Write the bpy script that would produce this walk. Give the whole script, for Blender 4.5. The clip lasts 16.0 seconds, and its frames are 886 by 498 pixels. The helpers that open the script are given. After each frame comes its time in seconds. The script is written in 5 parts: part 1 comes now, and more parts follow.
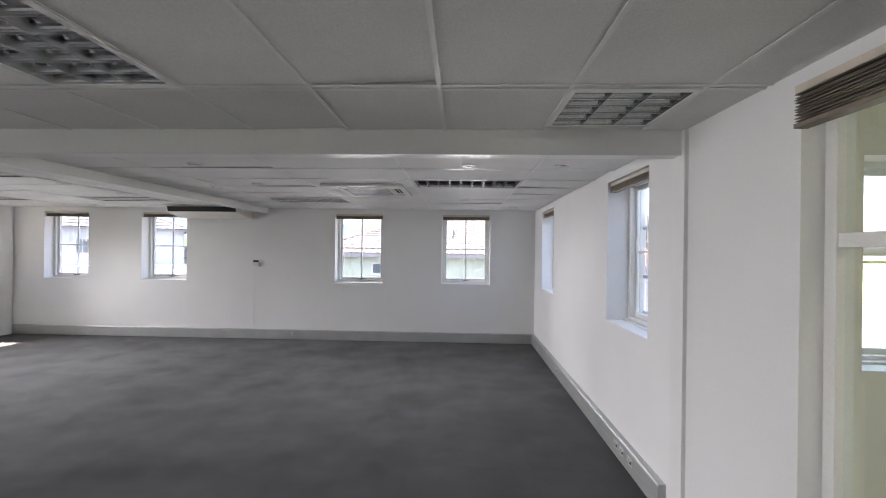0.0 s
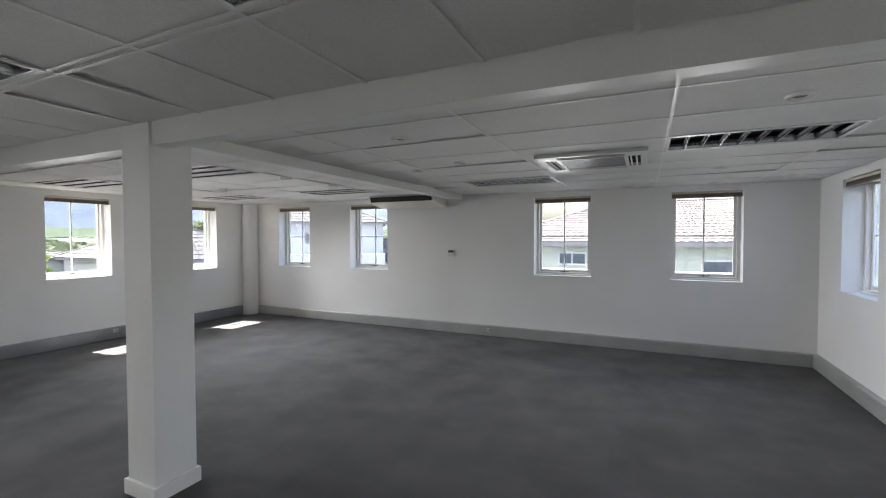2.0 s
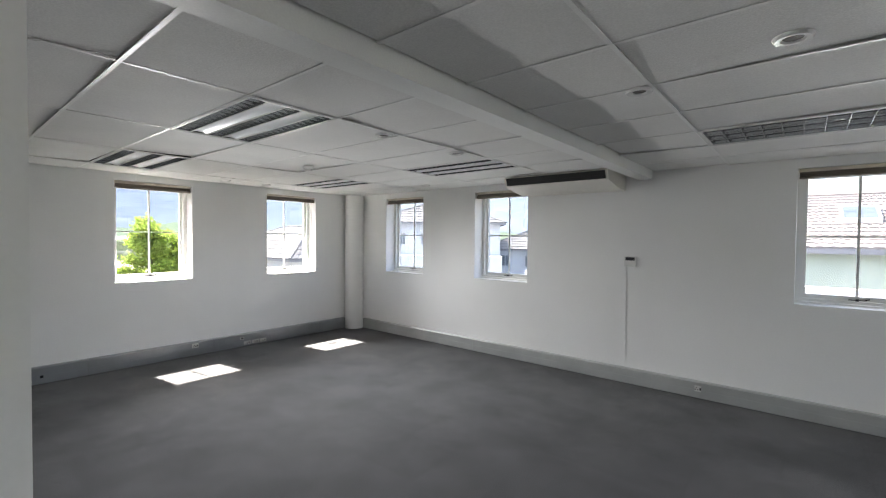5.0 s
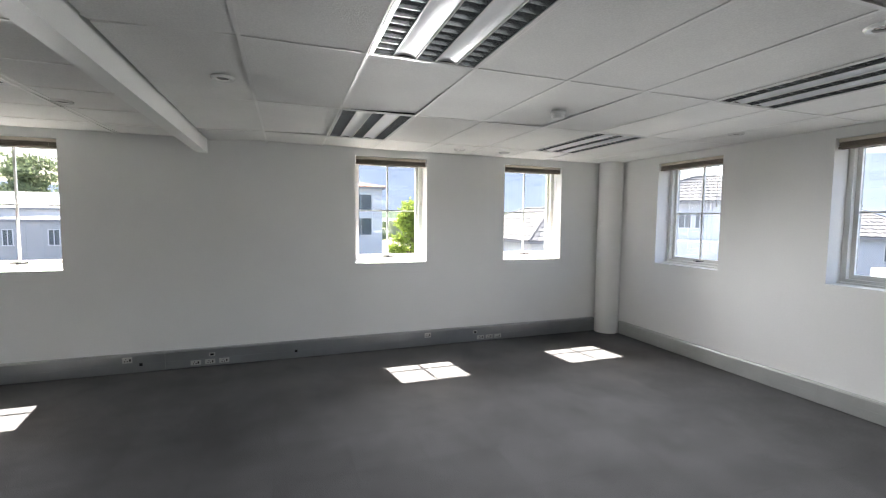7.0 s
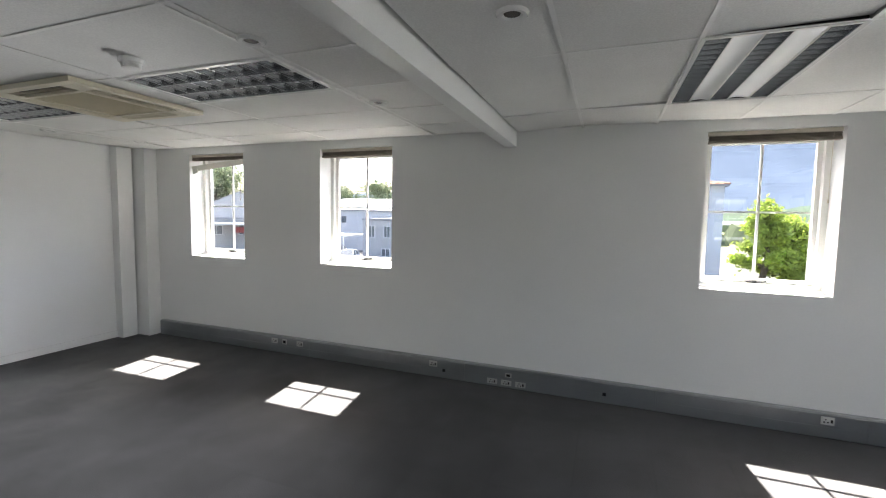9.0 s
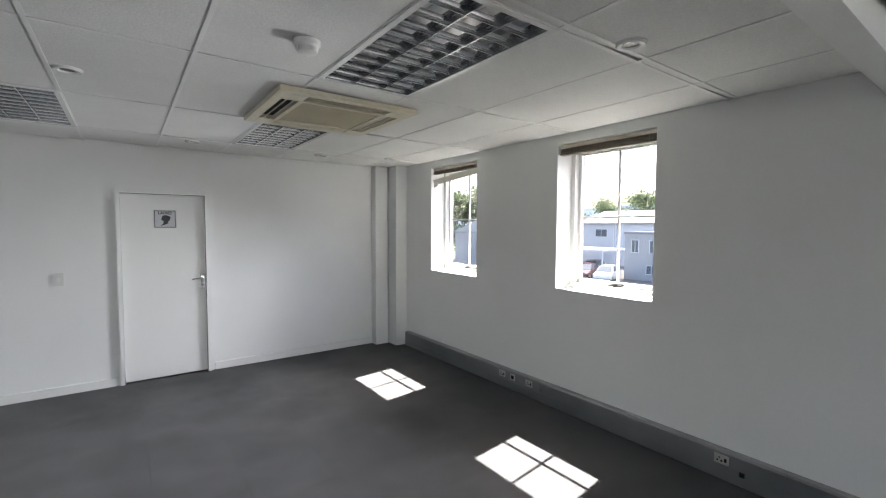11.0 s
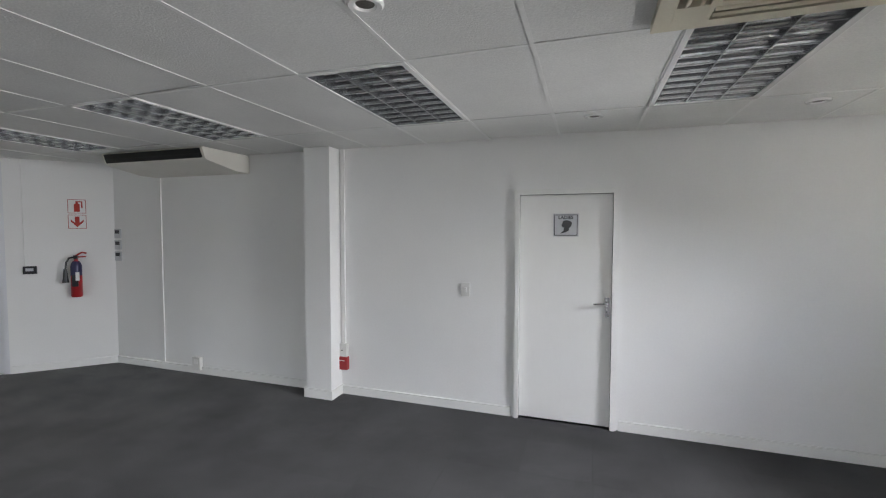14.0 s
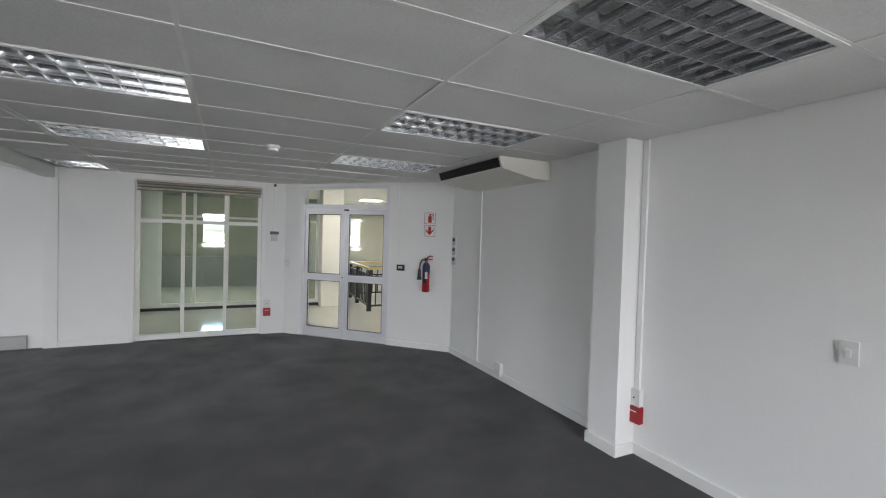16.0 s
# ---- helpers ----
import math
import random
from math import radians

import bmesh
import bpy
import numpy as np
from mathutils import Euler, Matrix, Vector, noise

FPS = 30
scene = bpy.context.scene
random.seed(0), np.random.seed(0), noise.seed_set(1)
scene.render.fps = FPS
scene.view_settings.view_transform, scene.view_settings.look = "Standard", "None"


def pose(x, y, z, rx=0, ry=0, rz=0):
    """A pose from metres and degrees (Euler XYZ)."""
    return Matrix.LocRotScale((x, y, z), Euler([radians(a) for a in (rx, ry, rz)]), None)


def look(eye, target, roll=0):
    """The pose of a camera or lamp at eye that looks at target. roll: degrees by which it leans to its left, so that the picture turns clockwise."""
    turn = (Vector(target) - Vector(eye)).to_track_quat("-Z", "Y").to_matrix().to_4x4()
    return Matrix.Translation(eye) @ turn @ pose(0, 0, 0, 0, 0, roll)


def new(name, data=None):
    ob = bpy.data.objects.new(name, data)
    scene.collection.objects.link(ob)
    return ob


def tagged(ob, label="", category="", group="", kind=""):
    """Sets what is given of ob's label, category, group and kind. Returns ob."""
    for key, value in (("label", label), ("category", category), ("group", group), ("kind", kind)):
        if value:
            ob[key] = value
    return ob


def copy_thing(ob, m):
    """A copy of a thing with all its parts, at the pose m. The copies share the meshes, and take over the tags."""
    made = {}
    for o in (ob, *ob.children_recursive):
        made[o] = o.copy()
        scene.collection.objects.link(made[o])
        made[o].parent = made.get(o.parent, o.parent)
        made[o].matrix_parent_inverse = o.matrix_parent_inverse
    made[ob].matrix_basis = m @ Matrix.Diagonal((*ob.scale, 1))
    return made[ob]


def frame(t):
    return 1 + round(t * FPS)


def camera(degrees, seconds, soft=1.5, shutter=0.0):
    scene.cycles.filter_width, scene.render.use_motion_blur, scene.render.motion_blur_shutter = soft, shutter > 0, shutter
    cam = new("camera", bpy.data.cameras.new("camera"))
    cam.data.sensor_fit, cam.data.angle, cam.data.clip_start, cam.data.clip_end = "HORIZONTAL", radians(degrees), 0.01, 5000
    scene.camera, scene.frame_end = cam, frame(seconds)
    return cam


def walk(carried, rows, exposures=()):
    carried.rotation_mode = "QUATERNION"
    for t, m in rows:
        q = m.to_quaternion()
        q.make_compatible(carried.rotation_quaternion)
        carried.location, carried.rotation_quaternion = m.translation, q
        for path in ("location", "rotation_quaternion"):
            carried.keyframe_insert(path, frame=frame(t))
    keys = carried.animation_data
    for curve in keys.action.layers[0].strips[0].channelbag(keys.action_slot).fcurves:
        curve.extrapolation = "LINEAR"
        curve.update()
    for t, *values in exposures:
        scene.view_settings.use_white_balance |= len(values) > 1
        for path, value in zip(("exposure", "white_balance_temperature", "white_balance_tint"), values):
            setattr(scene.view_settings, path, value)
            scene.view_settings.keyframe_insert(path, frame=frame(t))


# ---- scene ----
cam = camera(91.0, 16.0, soft=1.1)
PATH = [
    (0, (0.403, -0.008, 1.754), (0.326, 1.99, 1.755), 0.7),
    (0.5, (0.282, 0.174, 1.774), (0.001, 2.154, 1.758), 0.8),
    (1, (0.126, 0.381, 1.747), (-0.356, 2.322, 1.718), 0.4),
    (1.5, (-0.097, 0.609, 1.757), (-0.772, 2.491, 1.707), -0.0),
    (2, (-0.264, 0.916, 1.745), (-1.109, 2.728, 1.69), -0.1),
    (2.5, (-0.508, 1.201, 1.761), (-1.459, 2.959, 1.703), -0.0),
    (3, (-0.785, 1.52, 1.777), (-1.796, 3.245, 1.725), 0.2),
    (3.2, (-0.877, 1.652, 1.778), (-1.906, 3.366, 1.73), 0.2),
    (5.3, (-2.115, 2.969, 1.684), (-3.474, 4.436, 1.621), 0.6),
    (5.5, (-2.256, 3.065, 1.677), (-3.676, 4.471, 1.6), 0.6),
    (6, (-2.587, 3.291, 1.68), (-4.17, 4.507, 1.568), 0.5),
    (6.5, (-2.915, 3.49, 1.674), (-4.654, 4.469, 1.546), 0.6),
    (6.8, (-3.129, 3.542, 1.633), (-4.952, 4.355, 1.513), 0.4),
    (7, (-3.24, 3.6, 1.659), (-5.118, 4.273, 1.519), 0.6),
    (7.5, (-3.575, 3.682, 1.666), (-5.544, 3.994, 1.506), 0.8),
    (8, (-3.86, 3.742, 1.662), (-5.854, 3.684, 1.511), 1.0),
    (8.5, (-4.15, 3.711, 1.669), (-6.104, 3.315, 1.515), 0.8),
    (9, (-4.427, 3.64, 1.677), (-6.293, 2.939, 1.525), 1.0),
    (9.2, (-4.543, 3.622, 1.676), (-6.364, 2.809, 1.529), 0.9),
    (11.3, (-5.567, 2.987, 1.66), (-6.581, 1.267, 1.539), 0.3),
    (11.5, (-5.675, 2.839, 1.697), (-6.568, 1.055, 1.559), 0.3),
    (12, (-5.801, 2.542, 1.696), (-6.392, 0.636, 1.561), 0.4),
    (12.5, (-5.876, 2.271, 1.701), (-6.16, 0.295, 1.569), 0.5),
    (13, (-5.951, 1.996, 1.713), (-5.949, -0.001, 1.592), 0.7),
    (13.5, (-5.955, 1.728, 1.691), (-5.659, -0.247, 1.588), 0.4),
    (14, (-5.941, 1.491, 1.695), (-5.311, -0.405, 1.603), 0.1),
    (14.5, (-5.999, 1.249, 1.699), (-5.025, -0.497, 1.619), 0.1),
    (15, (-6.0, 0.989, 1.693), (-4.685, -0.516, 1.632), 0.2),
    (15.5, (-5.958, 0.741, 1.69), (-4.351, -0.448, 1.636), 1.1),
    (15.8, (-5.979, 0.615, 1.687), (-4.241, -0.374, 1.634), 1.5),
    (16, (-5.963, 0.553, 1.676), (-4.171, -0.332, 1.625), 1.7),
]
EXPOSURES = [(0, 5.3, 6750, 17), (1.5, 4.95, 6700, 13), (3, 5.1, 6700, 12), (5.5, 5.15, 6700, 11), (9, 4.95, 6640, 11), (12.5, 4.95, 6480, 11), (14, 4.95, 6560, 12), (16, 5.0, 6560, 12)]
walk(cam, [(t, look(eye, target, roll)) for t, eye, target, roll in PATH], EXPOSURES)

# ---- world, sun, exposure ----
SUN_DIR = Vector((1.0, 0.14, -1.54)).normalized()
world = bpy.data.worlds.new("sky")
scene.world = world
world.use_nodes = True
wn = world.node_tree
sky = wn.nodes.new("ShaderNodeTexSky")
sky.sky_type = 'NISHITA'
sky.sun_disc = False
sky.sun_elevation = math.asin(-SUN_DIR.z)
sky.sun_rotation = math.atan2(-SUN_DIR.x, -SUN_DIR.y)
sky.dust_density = 5.0
wn.links.new(sky.outputs[0], wn.nodes["Background"].inputs[0])
wn.nodes["Background"].inputs[1].default_value = 0.15
sun_data = bpy.data.lights.new("sun", 'SUN')
sun_data.energy = 2.2
sun_data.angle = radians(0.5)
sun_data.color = (1.0, 0.96, 0.9)
sun = new("sun", sun_data)
sun.matrix_world = look((-30, -4, 50), Vector((-30, -4, 50)) + SUN_DIR)


# ---- materials ----
def mat(name, col, rough=0.5, metal=0.0, var=0.06, scale=2.0, fine=120.0, bump=0.08, fine_var=0.03, spec=0.5, stretch=None):
    """A painted or plain surface: colour that drifts at two scales, and fine relief."""
    m = bpy.data.materials.new(name)
    m.use_nodes = True
    n, l = m.node_tree.nodes, m.node_tree.links
    p = n["Principled BSDF"]
    tc = n.new("ShaderNodeTexCoord")
    src = tc.outputs["Object"]
    if stretch:
        mp = n.new("ShaderNodeMapping")
        mp.inputs["Scale"].default_value = stretch
        l.new(src, mp.inputs[0])
        src = mp.outputs[0]
    big, small = n.new("ShaderNodeTexNoise"), n.new("ShaderNodeTexNoise")
    big.inputs["Scale"].default_value, small.inputs["Scale"].default_value = scale, fine
    big.inputs["Detail"].default_value, small.inputs["Detail"].default_value = 4, 3
    l.new(src, big.inputs["Vector"])
    l.new(src, small.inputs["Vector"])
    r1, r2 = n.new("ShaderNodeMapRange"), n.new("ShaderNodeMapRange")
    for r, v, s in ((r1, var, big), (r2, fine_var, small)):
        r.inputs["From Min"].default_value, r.inputs["From Max"].default_value = 0.3, 0.7
        r.inputs["To Min"].default_value, r.inputs["To Max"].default_value = 1 - v, 1 + v
        l.new(s.outputs[0], r.inputs["Value"])
    mul = n.new("ShaderNodeMath")
    mul.operation = 'MULTIPLY'
    l.new(r1.outputs[0], mul.inputs[0])
    l.new(r2.outputs[0], mul.inputs[1])
    sc = n.new("ShaderNodeVectorMath")
    sc.operation = 'SCALE'
    sc.inputs[0].default_value = col
    l.new(mul.outputs[0], sc.inputs["Scale"])
    l.new(sc.outputs[0], p.inputs["Base Color"])
    p.inputs["Roughness"].default_value = rough
    p.inputs["Metallic"].default_value = metal
    p.inputs["Specular IOR Level"].default_value = spec
    if bump:
        b = n.new("ShaderNodeBump")
        b.inputs["Strength"].default_value = bump
        b.inputs["Distance"].default_value = 0.004
        l.new(small.outputs[0], b.inputs["Height"])
        l.new(b.outputs[0], p.inputs["Normal"])
    return m


def glass_mat(name, tint=(0.97, 0.99, 0.98), rough=0.0):
    m = bpy.data.materials.new(name)
    m.use_nodes = True
    n, l = m.node_tree.nodes, m.node_tree.links
    n.remove(n["Principled BSDF"])
    tr, gl, mx, fr = n.new("ShaderNodeBsdfTransparent"), n.new("ShaderNodeBsdfGlossy"), n.new("ShaderNodeMixShader"), n.new("ShaderNodeLayerWeight")
    tr.inputs[0].default_value = (*tint, 1)
    gl.inputs["Roughness"].default_value = rough
    fr.inputs["Blend"].default_value = 0.5
    steep, gain = n.new("ShaderNodeMath"), n.new("ShaderNodeMath")
    steep.operation, gain.operation = 'POWER', 'MULTIPLY_ADD'
    steep.inputs[1].default_value = 4.0
    gain.inputs[1].default_value, gain.inputs[2].default_value = 0.65, 0.035
    l.new(fr.outputs["Facing"], steep.inputs[0])
    l.new(steep.outputs[0], gain.inputs[0])
    l.new(gain.outputs[0], mx.inputs[0])
    l.new(tr.outputs[0], mx.inputs[1])
    l.new(gl.outputs[0], mx.inputs[2])
    l.new(mx.outputs[0], n["Material Output"].inputs[0])
    return m


def glow_mat(name, col, strength):
    m = bpy.data.materials.new(name)
    m.use_nodes = True
    p = m.node_tree.nodes["Principled BSDF"]
    p.inputs["Base Color"].default_value = (*col, 1)
    p.inputs["Emission Color"].default_value = (*col, 1)
    p.inputs["Emission Strength"].default_value = strength
    return m


def carpet_mat():
    """Dark grey loop-pile carpet tiles, half a metre square, walked lighter in patches."""
    m = mat("carpet", (0.050, 0.050, 0.052), 1.0, var=0.16, scale=2.3, fine=130.0, bump=0.9, fine_var=0.30, spec=0.35)
    n, l = m.node_tree.nodes, m.node_tree.links
    p = n["Principled BSDF"]
    tc = n.new("ShaderNodeTexCoord")
    br = n.new("ShaderNodeTexBrick")
    br.offset = 0.0
    br.inputs["Scale"].default_value = 1.0
    br.inputs["Brick Width"].default_value = br.inputs["Row Height"].default_value = 0.5
    br.inputs["Mortar Size"].default_value = 0.003
    br.inputs["Color1"].default_value = (0.94, 0.94, 0.94, 1)
    br.inputs["Color2"].default_value = (1.06, 1.06, 1.06, 1)
    br.inputs["Mortar"].default_value = (0.78, 0.78, 0.78, 1)
    l.new(tc.outputs["Object"], br.inputs["Vector"])
    mx = n.new("ShaderNodeMix")
    mx.data_type, mx.blend_type = 'RGBA', 'MULTIPLY'
    mx.inputs["Factor"].default_value = 1.0
    l.new(p.inputs["Base Color"].links[0].from_socket, mx.inputs["A"])
    l.new(br.outputs["Color"], mx.inputs["B"])
    l.new(mx.outputs["Result"], p.inputs["Base Color"])
    # the trodden pile catches more light in some places than in others
    sn, sr = n.new("ShaderNodeTexNoise"), n.new("ShaderNodeMapRange")
    sn.inputs["Scale"].default_value, sn.inputs["Detail"].default_value, sn.inputs["Roughness"].default_value = 1.7, 6, 0.62
    sr.inputs["From Min"].default_value, sr.inputs["From Max"].default_value = 0.36, 0.66
    sr.inputs["To Min"].default_value, sr.inputs["To Max"].default_value = 0.07, 0.21
    l.new(tc.outputs["Object"], sn.inputs["Vector"])
    l.new(sn.outputs[0], sr.inputs["Value"])
    l.new(sr.outputs[0], p.inputs["Sheen Weight"])
    p.inputs["Sheen Roughness"].default_value = 0.36
    return m


WALL = mat("white_wall_paint", (0.80, 0.80, 0.79), 0.65, var=0.03, scale=0.9, fine=60, bump=0.14, fine_var=0.012, spec=0.3)
TILE = mat("ceiling_tile", (0.74, 0.74, 0.72), 0.8, var=0.045, scale=2.1, fine=110, bump=0.5, fine_var=0.06)
TBAR = mat("white_enamel", (0.82, 0.82, 0.8), 0.25, var=0.03, bump=0.0)
BEAMM = mat("white_gloss_paint", (0.78, 0.79, 0.77), 0.45, var=0.03, scale=1.5, bump=0.08)
CBAR = mat("ceiling_bar_enamel", (0.78, 0.78, 0.76), 0.4, var=0.05, scale=5, bump=0.0)
CARPET = carpet_mat()
FRAME = mat("window_enamel", (0.80, 0.80, 0.77), 0.5, var=0.04, bump=0.03)
ALU = mat("white_aluminium", (0.72, 0.73, 0.76), 0.35, 0.2, var=0.04, bump=0.02)
TRUNK = mat("grey_trunking", (0.42, 0.43, 0.42), 0.4, 0.3, var=0.08, scale=3, bump=0.05)
TRUNKW = mat("brushed_trunking", (0.34, 0.35, 0.36), 0.32, 0.8, var=0.08, scale=3, bump=0.05)
SLAT = mat("brown_slat", (0.20, 0.165, 0.13), 0.5, var=0.18, scale=6, fine=60, bump=0.1, stretch=(1, 8, 8))
SLATL = mat("pale_slat", (0.62, 0.56, 0.47), 0.5, var=0.12, scale=6, bump=0.05)
CREAM = mat("yellowed_plastic", (0.66, 0.61, 0.47), 0.4, var=0.05, scale=3, bump=0.03)
CREAMD = mat("yellowed_filter", (0.50, 0.45, 0.31), 0.6, var=0.05, scale=3, bump=0.1)
WHITEP = mat("white_plastic", (0.68, 0.68, 0.66), 0.35, var=0.04, bump=0.02)
BLACK = mat("black_plastic", (0.015, 0.016, 0.02), 0.35, var=0.15, bump=0.03)
# near-black colour that stands in for the shade inside holes, slots and housings
DARK = mat("hollow_shade_black", (0.012, 0.012, 0.012), 0.8, var=0.1, bump=0.0)
LOUVRE = mat("satin_louvre", (0.42, 0.43, 0.44), 0.24, 0.9, var=0.06, scale=8, bump=0.02)
MIRROR = mat("bright_reflector", (0.66, 0.68, 0.70), 0.40, 0.25, var=0.04, bump=0.01)
TROFF = mat("troffer_white", (0.7, 0.72, 0.72), 0.45, var=0.05, bump=0.0)
CHROME = mat("satin_chrome", (0.6, 0.6, 0.6), 0.22, 1.0, var=0.05, bump=0.02)
RED = mat("red_enamel", (0.32, 0.010, 0.014), 0.35, var=0.06, bump=0.02)
REDD = mat("red_print", (0.40, 0.03, 0.02), 0.5, var=0.06, bump=0.0)
PAPER = mat("white_print", (0.78, 0.78, 0.77), 0.5, var=0.03, bump=0.0)
SIGNG = mat("sign_grey", (0.52, 0.53, 0.55), 0.4, var=0.04, bump=0.0)
DOORM = mat("door_paint", (0.80, 0.80, 0.78), 0.35, var=0.012, scale=1.0, fine=40, fine_var=0.006, bump=0.03, stretch=(1, 1, 0.3))
# dark tint dims the bright outdoors behind the panes, less so with GLASSE
GLASS = glass_mat("window_glass", (0.145, 0.150, 0.152))
GLASSE = glass_mat("less_dimming_window_glass", (0.26, 0.27, 0.275))
GLASSC = glass_mat("clear_glass")
GLASSG = glass_mat("green_glass", (0.86, 0.93, 0.89))


# ---- mesh building ----
class Mesh:
    """Collects boxes, prisms and tubes, and turns them into one mesh object."""

    def __init__(self):
        self.bm = bmesh.new()

    def faces(self, vs, fs, mi=0):
        v = [self.bm.verts.new(p) for p in vs]
        for f in fs:
            q = self.bm.faces.new([v[i] for i in f])
            q.material_index = mi
        return self

    def box(self, x0, x1, y0, y1, z0, z1, mi=0):
        return self.faces([(x0, y0, z0), (x1, y0, z0), (x1, y1, z0), (x0, y1, z0), (x0, y0, z1), (x1, y0, z1), (x1, y1, z1), (x0, y1, z1)],
                          [(0, 3, 2, 1), (4, 5, 6, 7), (0, 1, 5, 4), (1, 2, 6, 5), (2, 3, 7, 6), (3, 0, 4, 7)], mi)

    def prism(self, pts, axis, a, b, mi=0):
        """A polygon in the other two axes (in x, y, z order), drawn out along axis from a to b."""
        def put(p, c):
            p = list(p)
            p.insert("xyz".index(axis), c)
            return p
        n = len(pts)
        self.faces([put(p, a) for p in pts] + [put(p, b) for p in pts],
                   [tuple(range(n)), tuple(range(2 * n - 1, n - 1, -1))] + [(i, n + i, n + (i + 1) % n, (i + 1) % n) for i in range(n)], mi)
        return self

    def tube(self, pts, r, n=10, mi=0, r_end=None):
        """A round bar through the points."""
        pts = [Vector(p) for p in pts]
        rings = []
        for i, p in enumerate(pts):
            d = (pts[min(i + 1, len(pts) - 1)] - pts[max(i - 1, 0)]).normalized()
            u = d.orthogonal().normalized() if not rings else (rings[-1][1] - d * rings[-1][1].dot(d)).normalized()
            w = d.cross(u)
            rr = r if r_end is None else r + (r_end - r) * i / (len(pts) - 1)
            rings.append(([p + (u * math.cos(k * 2 * math.pi / n) + w * math.sin(k * 2 * math.pi / n)) * rr for k in range(n)], u))
        vs = [q for ring, _ in rings for q in ring]
        fs = [(i * n + k, i * n + (k + 1) % n, (i + 1) * n + (k + 1) % n, (i + 1) * n + k) for i in range(len(pts) - 1) for k in range(n)]
        fs += [tuple(range(n - 1, -1, -1)), tuple(range((len(pts) - 1) * n, len(pts) * n))]
        return self.faces(vs, fs, mi)

    def lathe(self, prof, n=20, mi=0, at=(0, 0, 0)):
        """A profile of (radius, height) turned round z."""
        vs = [(at[0] + r * math.cos(k * 2 * math.pi / n), at[1] + r * math.sin(k * 2 * math.pi / n), at[2] + z) for r, z in prof for k in range(n)]
        fs = [(i * n + k, i * n + (k + 1) % n, (i + 1) * n + (k + 1) % n, (i + 1) * n + k) for i in range(len(prof) - 1) for k in range(n)]
        fs += [tuple(range(n - 1, -1, -1)), tuple(range((len(prof) - 1) * n, len(prof) * n))]
        return self.faces(vs, fs, mi)

    def done(self, name, mats, parent=None, m=None, bevel=0.0, smooth=False, seg=1):
        bm = self.bm
        if bevel:
            es = [e for e in bm.edges if len(e.link_faces) == 2 and e.calc_face_angle(0) > 0.5]
            bmesh.ops.bevel(bm, geom=es, offset=bevel, segments=seg, affect='EDGES', clamp_overlap=True)
        bmesh.ops.recalc_face_normals(bm, faces=bm.faces)
        me = bpy.data.meshes.new(name)
        bm.to_mesh(me)
        bm.free()
        for k in (mats if isinstance(mats, (list, tuple)) else [mats]):
            me.materials.append(k)
        if smooth:
            me.shade_smooth()
            me.set_sharp_from_angle(angle=radians(35))
        ob = new(name, me)
        if parent:
            ob.parent = parent
        if m is not None:
            ob.matrix_basis = m
        return ob


def empty(name, m, label="", category="", group="", kind=""):
    ob = new(name)
    ob.empty_display_size = 0.1
    ob.matrix_basis = m
    return tagged(ob, label, category, group, kind)


def wall_mesh(a0, a1, z0, z1, thick, holes):
    """A wall along local x from a0 to a1, its room face at y = 0 and its outer face at y = thick, with openings (a, b, low, high) right through."""
    xs = sorted({a0, a1, *[h[0] for h in holes], *[h[1] for h in holes]})
    zs = sorted({z0, z1, *[h[2] for h in holes], *[h[3] for h in holes]})
    solid = {}
    for i in range(len(xs) - 1):
        for k in range(len(zs) - 1):
            cx, cz = (xs[i] + xs[i + 1]) / 2, (zs[k] + zs[k + 1]) / 2
            solid[i, k] = not any(h[0] < cx < h[1] and h[2] < cz < h[3] for h in holes)
    b = Mesh()
    for (i, k), s in solid.items():
        if not s:
            continue
        x, X, z, Z = xs[i], xs[i + 1], zs[k], zs[k + 1]
        for y in (0, thick):
            b.faces([(x, y, z), (X, y, z), (X, y, Z), (x, y, Z)], [(0, 1, 2, 3)])
        for di, dk, q in ((-1, 0, [(x, 0, z), (x, 0, Z), (x, thick, Z), (x, thick, z)]), (1, 0, [(X, 0, z), (X, thick, z), (X, thick, Z), (X, 0, Z)]),
                          (0, -1, [(x, 0, z), (x, thick, z), (X, thick, z), (X, 0, z)]), (0, 1, [(x, 0, Z), (X, 0, Z), (X, thick, Z), (x, thick, Z)])):
            if not solid.get((i + di, k + dk), False):
                b.faces(q, [(0, 1, 2, 3)])
    bmesh.ops.remove_doubles(b.bm, verts=b.bm.verts, dist=0.0005)
    return b


# ---- the plan ----
XW, XE, YN, YS, H = -8.60, 1.81, 8.21, -2.39, 2.49
THICK = 0.36
SILL, HEAD = 1.10, 2.405
N_WIN = [(-7.73, -6.83), (-5.77, -4.87), (-1.975, -1.06), (0.065, 0.97)]
W_WIN = [(-1.453, -0.555), (0.567, 1.48), (4.385, 5.293), (6.405, 7.32)]
E_WIN = [(3.30, 4.21), (6.60, 7.50)]
CH = pose(-0.32, YS, 0, 0, 0, 45)
CH_LEN = (XE + 0.32) * math.sqrt(2)
# room faces: local x along the wall, local y outwards
M_N = pose(0, YN, 0)
M_W = pose(XW, 0, 0, 0, 0, 90)
M_E = pose(XE, 0, 0, 0, 0, -90)
M_S = pose(0, YS, 0, 0, 0, 180)
XG = 1.765
M_G = pose(XG, 0, 0, 0, 0, -90)

